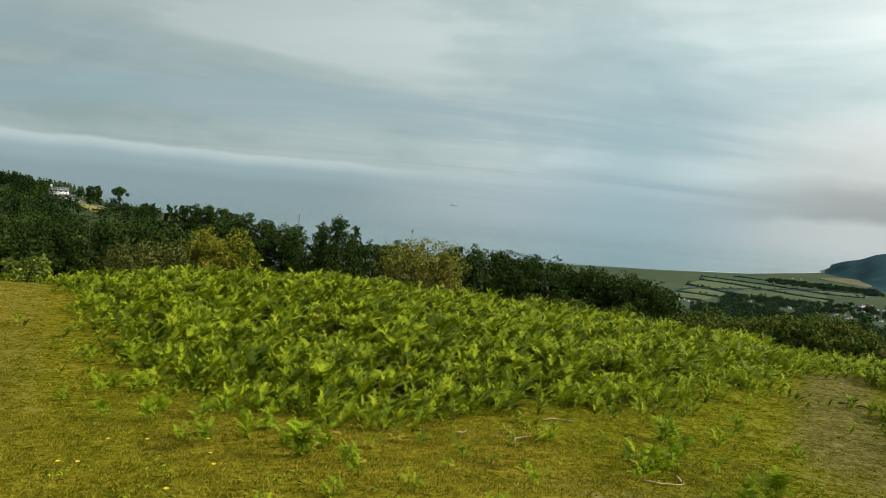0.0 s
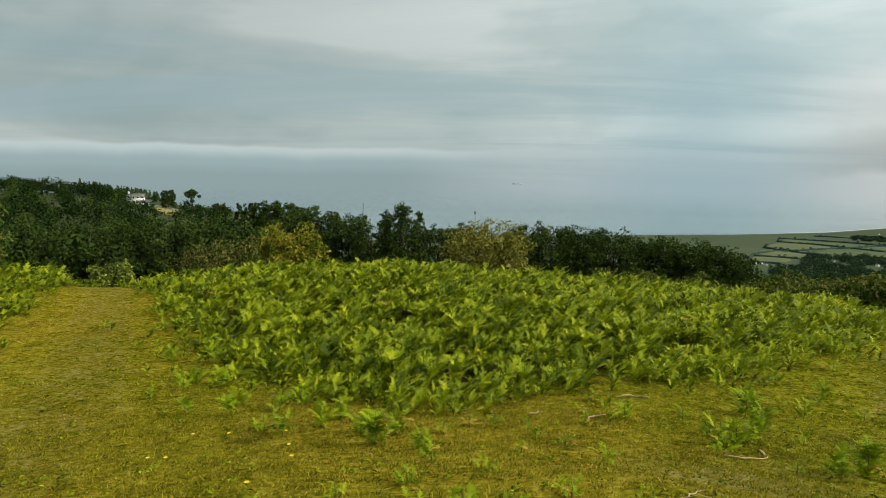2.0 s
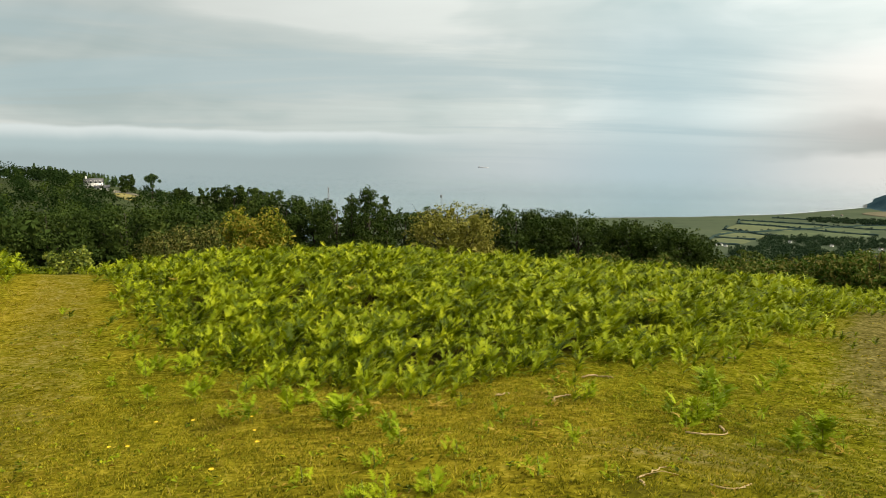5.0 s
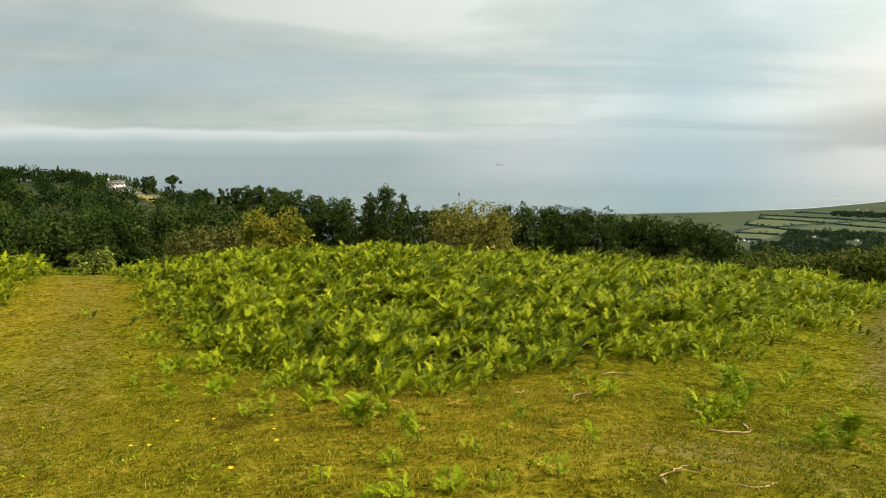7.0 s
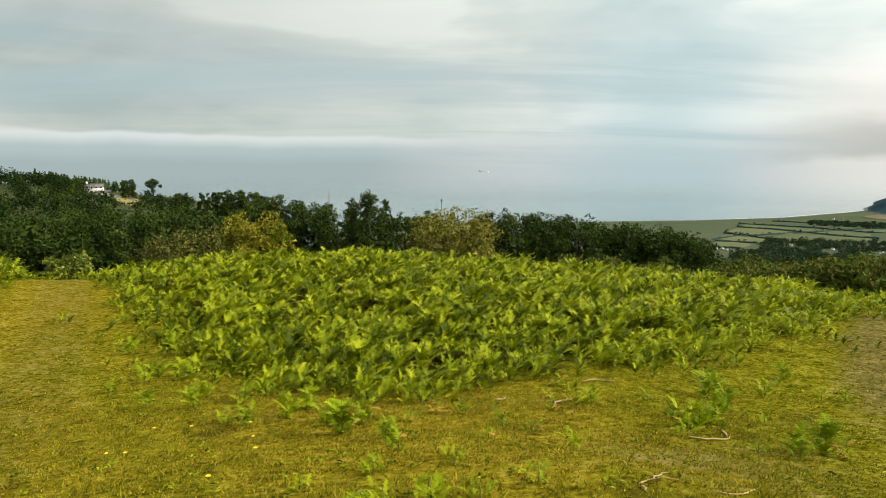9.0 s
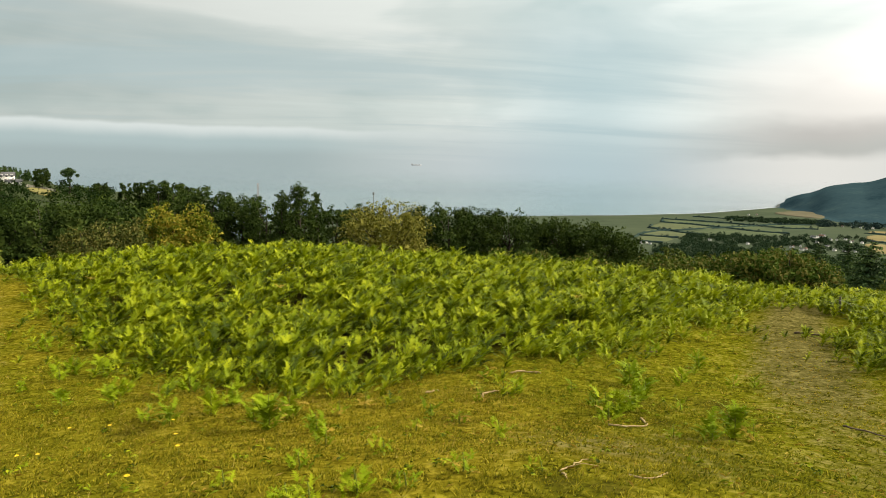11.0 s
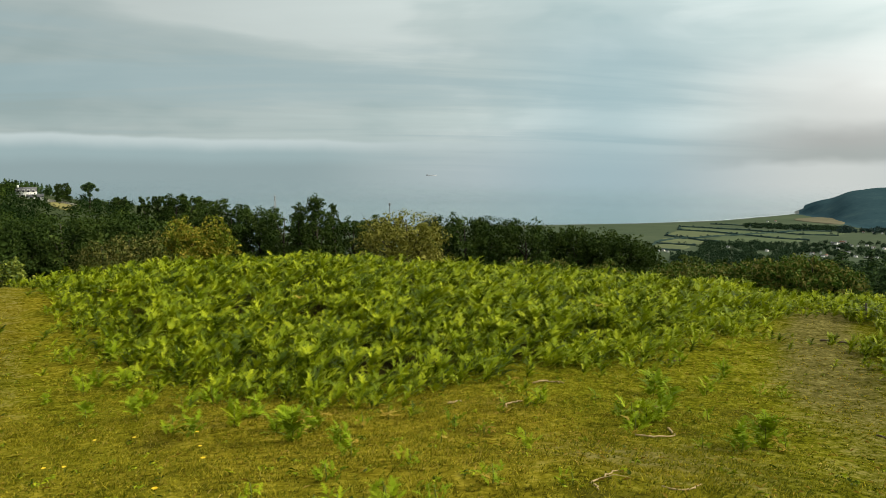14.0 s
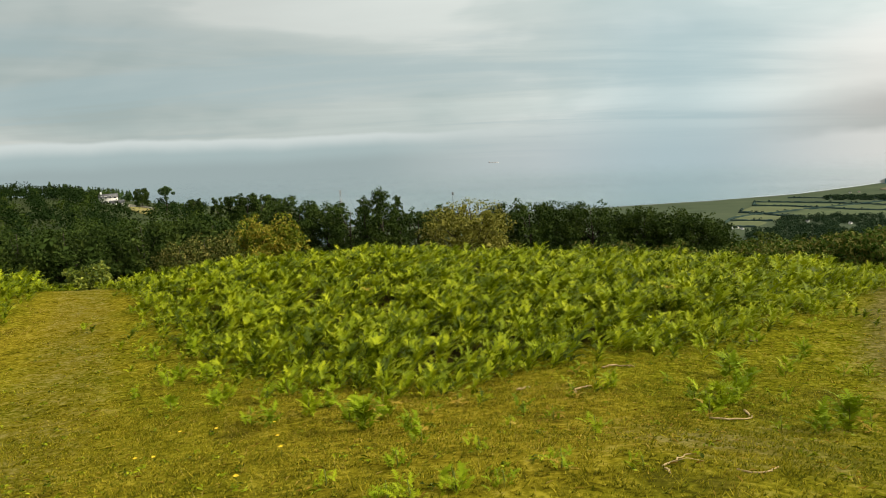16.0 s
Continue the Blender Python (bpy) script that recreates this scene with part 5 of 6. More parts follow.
# white house among the trees on the wooded hill, with its outbuilding and lawn wall
HX, HY = polar(-25.25, 424)
make_house((HX - 1.0, HY, -14.9), 112, 2.9, 4.6, 4.4, 1.6, WHITE, SLATE, "white rendered house with a grey roof among trees", windows=4)
make_house((HX - 9.5, HY - 3.5, -16.2), 112, 2.2, 2.6, 3.0, 1.6, WHITE, SLATE, "small white outbuilding beside the house", windows=1)
make_house((HX + 5.0, HY - 3.5, -15.8), 112, 2.2, 3.6, 2.3, 1.0, WHITE, SLATE, "low white wing of the house", windows=2)
wall_line = Shape()
for k in range(14):
    (x0, y0), (x1, y1) = polar(-24.1 + k * 0.14, 413 - k * 0.3), polar(-24.1 + (k + 1) * 0.14, 413 - (k + 1) * 0.3)
    z0, z1 = land_at(x0, y0), land_at(x1, y1)
    wall_line.add([(x0, y0 - 0.25, z0 - 0.5), (x1, y1 - 0.25, z1 - 0.5), (x1, y1 + 0.25, z1 - 0.5), (x0, y0 + 0.25, z0 - 0.5), (x0, y0 - 0.2, z0 + 1.4), (x1, y1 - 0.2, z1 + 1.4), (x1, y1 + 0.2, z1 + 1.4), (x0, y0 + 0.2, z0 + 1.4)],
                  None, [(0, 1, 5, 4), (1, 2, 6, 5), (2, 3, 7, 6), (3, 0, 4, 7), (4, 5, 6, 7)])
tagged(new("garden_wall", wall_line.done("garden_wall", noisy_material("pale_stone", [(0.3, (0.25, 0.23, 0.17)), (0.7, (0.42, 0.40, 0.32))], 0.8))), "pale stone garden wall below the house", "wall")

# village
models = [make_house((0, 0, 0), 0, 4.2, 6.5, 5.2, 3.0, HAZED_WHITE, SLATE, "white village house with a slate roof", "village houses"),
          make_house((0, 0, 0), 0, 4.0, 7.5, 5.0, 3.2, noisy_material("grey_stone_wall", [(0.3, (0.20, 0.20, 0.18)), (0.7, (0.34, 0.33, 0.30))], 0.8), TILE_RED, "grey stone village house with a clay roof", "village houses"),
          make_house((0, 0, 0), 0, 5.0, 9.0, 3.4, 2.8, HAZED_WHITE, SLATE, "long low white building in the village", "village houses")]
vr = random.Random(5)
spots = []
for x, y in VILLAGE:
    spots.append((x, y))
    for _ in range(vr.choice((0, 0, 1))):
        spots.append((x + vr.uniform(-14, 14), y + vr.uniform(-14, 14)))
for k, (x, y) in enumerate(spots):
    m = pose(*on_land(x, y, 1.5), 0, 0, vr.uniform(0, 180)) @ Matrix.Scale(0.62, 4)
    if k < 3:
        models[k].matrix_basis = m
    else:
        copy_thing(models[vr.choice((0, 0, 0, 1, 2))], m)

# pine, mast and pole on the skyline
px_, py_ = polar(-21.4, 405)
pine = thing("pine_tree", (px_, py_, -20), "dark flat-topped pine standing clear of the wood", "tree")
part("trunk", Shape().tube([(0, 0, -2), (0.3, 0, 6), (-0.2, 0, 12)], [0.5, 0.38, 0.2], 6).done("trunk", BARK), pine)
rng_p = np.random.RandomState(77)
part("crown", crown_shape(rng_p, [(-1.8, 0, 11.4, 2.1), (1.4, 0.4, 11.9, 1.9), (0.2, 0, 12.6, 1.8), (4.2, 0, 10.2, 1.0), (-0.4, 0.2, 10.2, 1.9), (0.3, 0, 7.6, 1.3)], 1200, 0.8).done("crown", SPRUCE_LEAF), pine)
for az, d, top, n in ((-23.1, 412, -1.05, 61), (-19.4, 380, -2.05, 62), (-17.7, 300, -2.1, 63)):
    broad_tree("woodland_tree", az, d, top, 9.5 if n != 63 else 6.0, DARK_LEAF, "dark rounded tree on the ridge", n, 1500, 1.0, 0.1, 0.0, 26, "trees on the ridge")
mx, my = polar(-7.95, 140)
mast = thing("lattice_mast", on_land(mx, my, -0.3), "thin pale lattice mast rising behind the hedgerow", "mast")
top_z = EYE + math.tan(radians(-2.05)) * 140 - land_at(mx, my) + 0.3
for a in (0, 2.1, 4.2):
    part("leg", Shape().tube([(0.55 * math.cos(a), 0.55 * math.sin(a), 0), (0.12 * math.cos(a), 0.12 * math.sin(a), top_z)], [0.06, 0.05], 5).done("leg", METAL), mast)
braces = Shape()
for k in range(14):
    u, v_ = k / 14, (k + 1) / 14
    for a, b in ((0, 2.1), (2.1, 4.2), (4.2, 6.283)):
        ra, rb = 0.55 - 0.43 * u, 0.55 - 0.43 * v_
        braces.tube([(ra * math.cos(a), ra * math.sin(a), top_z * u), (rb * math.cos(b), rb * math.sin(b), top_z * v_)], [0.03, 0.03], 4, False)
part("lattice", braces.done("lattice", METAL), mast)
mx, my = polar(1.36, 70)
pole = thing("telegraph_pole", on_land(mx, my, -0.3), "grey wooden pole with a fitting behind the hawthorn", "pole")
top_z = EYE + math.tan(radians(-2.72)) * 70 - land_at(mx, my) + 0.3
part("shaft", Shape().tube([(0, 0, 0), (0, 0, top_z)], [0.035, 0.025], 8).done("shaft", POST_WOOD), pole)
part("fitting", Shape().box((-0.09, -0.07, top_z - 0.2), (0.09, 0.07, top_z + 0.1), 0.02).done("fitting", METAL), pole)

# a cargo ship far out
sx, sy = polar(4.83, 4850)
ship = thing("cargo_ship", (sx, sy, float(np.interp(4850, [4000, 4950], [-82, -22]))), "long low grey cargo ship far out at sea", "ship", turn=-4.8)
hull = Shape()
ring = [(-36, -4), (-33, -6), (28, -6), (37, 0), (28, 6), (-33, 6), (-36, 4)]
hull.add([(x * 0.96, y, -4) for x, y in ring] + [(x, y, 3.2) for x, y in ring], [(7, 7 + k, 8 + k) for k in range(1, 6)], [(k, (k + 1) % 7, 7 + (k + 1) % 7, 7 + k) for k in range(7)])
part("hull", hull.done("hull", SHIP_HULL), ship)
part("bridge", Shape().box((-33, -5, 3.2), (-24, 5, 8.5), 0.4).box((-31, -4, 8.5), (-26, 4, 10.5), 0.3).done("bridge", noisy_material("ship_white", [(0.3, (0.3, 0.32, 0.33)), (0.7, (0.38, 0.40, 0.41))], 0.1)), ship)
part("funnel", Shape().tube([(-30, 0, 10.5), (-30, 0, 13.5)], [1.1, 0.9], 8).done("funnel", SHIP_HULL), ship)
for k in range(4):
    part("hatch", Shape().box((-20 + k * 11.5, -4.5, 3.2), (-11 + k * 11.5, 4.5, 4.3), 0.2).done("hatch", SHIP_HULL), ship)

# ---------------------------------------------------------------- fence
POSTS = [16.2, 14.2, 12.2, 10.2, 8.24, 6.26, 3.74, 1.5]
FENCE_X = 12.62
fence = thing("wire_fence", on_land(FENCE_X, 8.0), "grey weathered wooden post and wire fence in the bracken", "fence")
fz = land_at(FENCE_X, 8.0)
tops = []
for k, y in enumerate(POSTS):
    z = land_at(FENCE_X, y)
    rng_f = np.random.RandomState(900 + k)
    r = 0.026 if y > 9 else 0.062 if k % 2 else 0.052
    lean = rng_f.normal(0, 0.03, 2)
    h = ({8.24: -0.36 - z, 6.26: -0.11 - z, 3.74: 0.20 - z}.get(y, 1.1) if y < 9 else 0.5) + rng_f.uniform(-0.02, 0.02)
    s = Shape().tube([(0, y - 8, z - fz - 0.3), (lean[0] * 0.5, y - 8, z - fz + h * 0.5), (lean[0], y - 8 + lean[1], z - fz + h - 0.02), (lean[0], y - 8 + lean[1], z - fz + h)], [r * 1.05, r, r, r * 0.8], 9)
    part("post", s.done("post", POST_WOOD), fence)
    tops.append((lean[0], y - 8, z - fz + h))
for drop in (0.08, 0.38, 0.70):
    pts = []
    for a, b in zip(tops, tops[1:]):
        for t in (0, 0.25, 0.5, 0.75):
            pts.append((a[0] + (b[0] - a[0]) * t - 0.08, a[1] + (b[1] - a[1]) * t, a[2] + (b[2] - a[2]) * t - drop - 0.10 * t * (1 - t)))
    part("wire", Shape().tube(pts, [0.0025] * len(pts), 4, False).done("wire", METAL), fence)



def dead_shrub(az, d, top_el, seed):
    """A bare forked shrub."""
    rng = np.random.RandomState(seed)
    x, y = polar(az, d)
    z = land_at(x, y)
    height = EYE + math.tan(radians(top_el)) * d - z
    ob = thing("dead_shrub", (x, y, z - 0.05), "bare grey dead shrub with forked branches behind the fence", "shrub")
    for k in range(4):
        a = k * 1.6 + rng.uniform(-0.4, 0.4)
        out = rng.uniform(0.25, 0.55)
        p = np.array([(0, 0, 0), (math.cos(a) * out * 0.3, math.sin(a) * out * 0.3, height * 0.35), (math.cos(a) * out * 0.8, math.sin(a) * out * 0.8, height * 0.7), (math.cos(a) * out * 1.3, math.sin(a) * out * 1.3, height * rng.uniform(0.85, 1.05))])
        s = Shape().tube(p, [0.022, 0.016, 0.010, 0.004], 6)
        for _ in range(6):
            t = rng.uniform(0.8, 2.7)
            o = p[int(t)] + (p[int(t) + 1] - p[int(t)]) * (t % 1)
            e = o + np.array([rng.normal(0, 0.28), rng.normal(0, 0.28), rng.uniform(0.12, 0.45)])
            s.tube([o, (o + e) / 2 + (0, 0, 0.04), e], [0.007, 0.005, 0.003], 4, False)
        part("branch", s.done("branch", POST_WOOD, True), ob)


dead_shrub(74.8, 19.5, -4.2, 921)
dead_shrub(77.0, 20.0, -4.0, 922)

# ---------------------------------------------------------------- single ferns, sticks, flowers and grass
fr = np.random.RandomState(64)
FRONDS = [frond(fr, fr.uniform(0.12, 0.19), fr.uniform(0.046, 0.070), 8, fr.uniform(0.7, 1.4), fr.uniform(0.4, 1.2)).done("frond", YOUNG_BRACKEN) for _ in range(8)]
DRY_FRONDS = [frond(fr, fr.uniform(0.14, 0.22), fr.uniform(0.04, 0.06), 9, fr.uniform(0.2, 0.9), fr.uniform(0.6, 1.4)).done("frond", BRACKEN_DRY) for _ in range(3)]


def bracken_plant(x, y, count, size, seed, dry=0):
    rng = np.random.RandomState(seed)
    label = "small withered yellow-brown bracken plant in the turf" if dry >= count else "young bracken plant with some yellowed fronds in the turf" if dry else "young bright green bracken plant in the short turf"
    ob = thing("bracken_plant", on_land(x, y, -0.01), label, "fern", "young bracken plants")
    for k in range(count):
        me = DRY_FRONDS[rng.randint(3)] if k < dry else FRONDS[rng.randint(8)]
        o = part("frond", me, ob, "withered yellow frond" if k < dry < count else "")
        s = size * rng.uniform(0.75, 1.2)
        o.matrix_basis = pose(rng.uniform(-0.07, 0.07), rng.uniform(-0.07, 0.07), rng.uniform(0, 0.20) * size, rng.uniform(-25, 25), 0, k * 137 + rng.uniform(-30, 30)) @ Matrix.Diagonal((s, s, s, 1))
    stem = Shape().tube([(0, 0, -0.03), (0.01, 0, 0.1 * size), (0.0, 0.01, 0.26 * size)], [0.006, 0.005, 0.003], 5)
    part("stem", stem.done("stem", STEM), ob)


# young plants: x, y, fronds, size, dry fronds
EDGE_PLANTS = [(-4.02, 9.67, 7, 0.8, 0), (-3.33, 8.02, 7, 0.75, 0), (-4.3, 9.21, 5, 0.55, 0), (-2.67, 7.75, 9, 0.9, 0), (-5.13, 11.88, 8, 0.95, 0), (-3.99, 10.12, 8, 0.85, 0),
               (-3.54, 9.93, 9, 0.95, 0), (-2.88, 8.78, 7, 0.75, 0), (-1.82, 6.82, 9, 0.75, 0), (-2.07, 7, 7, 0.7, 1), (-2.03, 8.53, 7, 0.8, 0), (-2.3, 8.18, 6, 0.7, 1),
               (-4.74, 12.79, 8, 1, 0), (-7.91, 14.97, 5, 0.7, 0), (-4.4, 11.7, 8, 1, 0), (-4.6, 12.4, 7, 0.9, 0), (-7.7, 16.8, 6, 0.8, 0), (-9.1, 20.5, 6, 0.9, 0)]
PATH_PLANTS = [(3.86, 8.97, 13, 1.15, 0), (3.76, 8.21, 9, 1, 0), (3.66, 5.94, 17, 1.15, 2), (3.74, 5.75, 5, 0.6, 4), (5.64, 10.38, 9, 0.95, 0), (4.65, 9, 8, 0.85, 0),
               (5.58, 9.22, 4, 0.6, 1), (5.89, 9.17, 6, 0.65, 0), (3.83, 7.38, 4, 0.5, 0), (6.82, 12.31, 6, 0.7, 0), (5.27, 11.2, 8, 0.9, 0), (4.12, 10.68, 8, 0.9, 0), (8.6, 8.9, 8, 1, 0),
               (9.2, 7.13, 7, 1, 2), (8.35, 7.3, 6, 0.8, 0), (6.3, 3.7, 6, 0.7, 0), (8.5, 5.9, 8, 0.9, 0), (8.1, 2.8, 9, 0.9, 0), (7.4, 3.6, 6, 0.7, 0)]
LAWN_PLANTS = [(2.84, 6.79, 12, 1.05, 0), (3.15, 7.12, 12, 1.1, 0), (2.7, 6.84, 8, 0.9, 0), (2.6, 6.48, 6, 0.75, 1), (3.32, 5.74, 8, 0.9, 0), (0.79, 6.73, 6, 0.6, 0),
               (1.04, 6.41, 5, 0.55, 4), (0.56, 5.82, 4, 0.45, 1), (3.04, 5.94, 4, 0.5, 0), (-1.49, 7.16, 10, 0.9, 0), (-0.79, 6.35, 16, 1.15, 2), (-0.66, 6.97, 9, 0.9, 1),
               (-1.02, 6.9, 8, 0.85, 0), (-0.33, 5.99, 9, 0.75, 1), (-0.15, 6.93, 6, 0.6, 2)]
FRONT_PLANTS = [(1.19, 5.26, 6, 0.6, 0), (0.67, 3.86, 9, 0.7, 2), (0.02, 3.61, 9, 0.75, 0), (0.27, 3.64, 5, 0.5, 0), (1.14, 3.81, 5, 0.5, 0), (-0.34, 4.28, 8, 0.75, 0),
                (-0.21, 5.19, 7, 0.6, 1), (0.22, 4.65, 6, 0.65, 0), (0.03, 3.54, 9, 0.75, 0), (-0.74, 3.88, 7, 0.6, 0), (-0.34, 3.46, 8, 0.7, 0), (-0.22, 3.45, 8, 0.7, 0),
                (0.3, 3.59, 6, 0.6, 0)]
STAND_PLANTS = [(2.77, 7.34, 6, 0.7, 0), (1.99, 7.98, 8, 0.8, 0), (0.13, 7.25, 5, 0.6, 5), (1.45, 7.53, 6, 0.6, 3), (1.82, 9.09, 7, 0.75, 3), (1.52, 8.15, 4, 0.5, 2),
                (2.81, 8.34, 4, 0.5, 0), (-1.36, 7.65, 9, 0.9, 0)]
for k, (x, y, n, size, dry) in enumerate(EDGE_PLANTS + PATH_PLANTS + LAWN_PLANTS + FRONT_PLANTS + STAND_PLANTS):
    bracken_plant(x, y, int(n * 2.6), size * (1.15 if y > 5 else 0.68), 1000 + k, int(dry * 2.0))
for k, (x, y) in enumerate([(-1.6, 14.6), (4.6, 13.6), (-6.0, 16.3)]):
    ob = thing("bracken_plant", on_land(x, y), "withered orange bracken fronds among the green stand", "fern", "withered bracken")
    for j in range(5):
        o = part("frond", DRY_FRONDS[j % 3], ob)
        o.matrix_basis = pose(0, 0, 0.62, 0, 0, j * 72 + k * 20) @ Matrix.Diagonal((1.1, 1.1, 1.1, 1))


def stick(line, radius, mat, label, seed, bends=0.02, fork=0):
    """A crooked branch lying along a line in plan."""
    rng = np.random.RandomState(seed)
    line = np.array(line, dtype=float)
    a, b = line[0], line[-1]
    run = np.concatenate([[0], np.cumsum(np.hypot(*np.diff(line, axis=0).T))])
    n = 11
    pts = []
    for k in range(n):
        t = k / (n - 1) * run[-1]
        p = np.array([np.interp(t, run, line[:, 0]), np.interp(t, run, line[:, 1])]) + rng.normal(0, bends, 2) * 0.5
        pts.append((p[0], p[1], land_at(*p) + radius * 0.8 + (min(0.025, radius * 1.3) if 0 < k < n - 1 else 0) * rng.uniform(0, 1)))
    o = np.array(pts[0])
    ob = thing("fallen_branch", tuple(o), label, "branch", "fallen branches")
    loc = [tuple(np.array(p) - o) for p in pts]
    part("stem", Shape().tube(loc, [radius * (1.15 - 0.55 * k / n) * rng.uniform(0.85, 1.15) for k in range(n)], 7).done("stem", mat, True), ob)
    for f in range(fork):
        i = rng.randint(1, n - 2)
        w = rng.uniform(0.5, 1.1) * (1 if f % 2 else -1)
        d = (b - a) / np.linalg.norm(b - a)
        d = np.array([d[0] * math.cos(w) - d[1] * math.sin(w), d[0] * math.sin(w) + d[1] * math.cos(w)])
        ln = np.linalg.norm(b - a) * rng.uniform(0.2, 0.4)
        q = np.array(loc[i])
        part("twig", Shape().tube([q, q + (*(d * ln * 0.5), 0.03), q + (*(d * ln), 0.01)], [radius * 0.7, radius * 0.5, radius * 0.25], 5).done("twig", mat, True), ob)


PALE, DULL = "bleached pale fallen branch lying on the turf", "dull brown fallen branch lying on the turf"
STICKS = [([(2.57, 6.40), (2.72, 6.33), (2.91, 6.35), (3.0, 6.42), (3.06, 6.55)], 0.009, DEAD_WOOD, PALE, 0.02, 0), ([(3.07, 6.74), (3.02, 6.51)], 0.013, DEAD_WOOD, "short bleached stub of a branch on the turf", 0.01, 0),
          ([(1.26, 3.83), (1.35, 3.92), (1.49, 4.1), (1.61, 4.25)], 0.0052, DEAD_WOOD, PALE, 0.02, 1), ([(1.27, 3.79), (1.27, 3.69)], 0.007, DEAD_WOOD, "short bleached stub of a branch on the turf", 0.005, 0),
          ([(1.7, 3.82), (1.78, 3.73), (1.87, 3.78), (2.05, 4.0)], 0.0055, DEAD_WOOD, PALE, 0.012, 0), ([(2.24, 9.36), (2.48, 9.42), (2.65, 9.23)], 0.013, DEAD_WOOD, PALE, 0.02, 1), ([(1.53, 7.73), (1.55, 7.9), (1.68, 8.03), (1.82, 8.18)], 0.011, DEAD_WOOD, PALE, 0.02, 0)]
BRANCHES = [([(0.88, 8.1), (1.05, 8.21)], 0.013, DEAD_WOOD, PALE, 0.01, 0), ([(7.8, 8.83), (8.2, 8.0), (8.49, 7.37)], 0.018, DARK_WOOD, "dull brown forked fallen branch lying on the turf", 0.09, 6), ([(8.5, 8.6), (9.1, 8.75)], 0.028, DEAD_WOOD, "thick bleached log end beside the bracken", 0.03, 0),
            ([(8.32, 6.64), (8.7, 6.55)], 0.019, DEAD_WOOD, PALE, 0.03, 1), ([(6.56, 5.99), (6.45, 5.7), (6.26, 5.48)], 0.010, DARK_WOOD, DULL, 0.04, 1), ([(9.6, 13.7), (10.24, 12.81)], 0.022, DARK_WOOD, DULL, 0.06, 2),
            ([(4.83, 4.66), (5.0, 4.85), (5.24, 4.9)], 0.008, DEAD_WOOD, PALE, 0.03, 1), ([(5.18, 11.44), (5.42, 11.45)], 0.015, DARK_WOOD, DULL, 0.03, 0), ([(-9.6, 11.6), (-9.0, 11.9)], 0.016, DEAD_WOOD, PALE, 0.03, 0), ([(5.3, 6.6), (5.45, 6.35), (5.7, 6.2)], 0.009, DARK_WOOD, DULL, 0.03, 1)]
for k, (line, r, m, l, bd, fk) in enumerate(STICKS + BRANCHES):
    stick(line, r, m, l, 1200 + k, bd, fk)


def flower(x, y, seed):
    rng = np.random.RandomState(seed)
    ob = thing("hawkbit_flower", on_land(x, y, -0.005), "small yellow flower on a short stalk in the turf", "flower", "yellow flowers")
    h = rng.uniform(0.05, 0.10)
    part("stalk", Shape().tube([(0, 0, 0), (0.005, 0, h * 0.6), (0.0, 0.004, h)], [0.0018, 0.0015, 0.0013], 5).done("stalk", STEM), ob)
    petals = Shape()
    for ring_, n, r in ((0.0, 12, 0.021), (0.003, 8, 0.014)):
        for k in range(n):
            a = k * 6.283 / n + ring_ * 90
            c, s = math.cos(a), math.sin(a)
            w = 0.0045
            petals.add([(0, 0, h + ring_), (c * r * 0.6 - s * w, s * r * 0.6 + c * w, h + 0.004 + ring_), (c * r, s * r, h + 0.006 + ring_), (c * r * 0.6 + s * w, s * r * 0.6 - c * w, h + 0.004 + ring_)], None, [(0, 1, 2, 3)])
    part("petals", petals.done("petals", YELLOW), ob)


for k, (x, y) in enumerate([(-2.72, 6.73), (-2.54, 5.66), (-2.33, 6.68), (-1.32, 4.05), (-1.32, 5.19), (-1.57, 6.1), (-2.67, 5.6), (-1.74, 6.68)]):
    flower(x, y, 1300 + k)


def open_turf(rng, n, d0, d1, az0, az1):
    a, d = np.radians(rng.uniform(az0, az1, n)), np.sqrt(rng.uniform(d0 * d0, d1 * d1, n))
    x, y = d * np.sin(a), d * np.cos(a)
    keep = np.ones(n, dtype=bool)
    for s in STANDS:
        keep &= ~(inside(x, y, s) & (from_edge(x, y, s) > 0.6))
    return x[keep], y[keep]


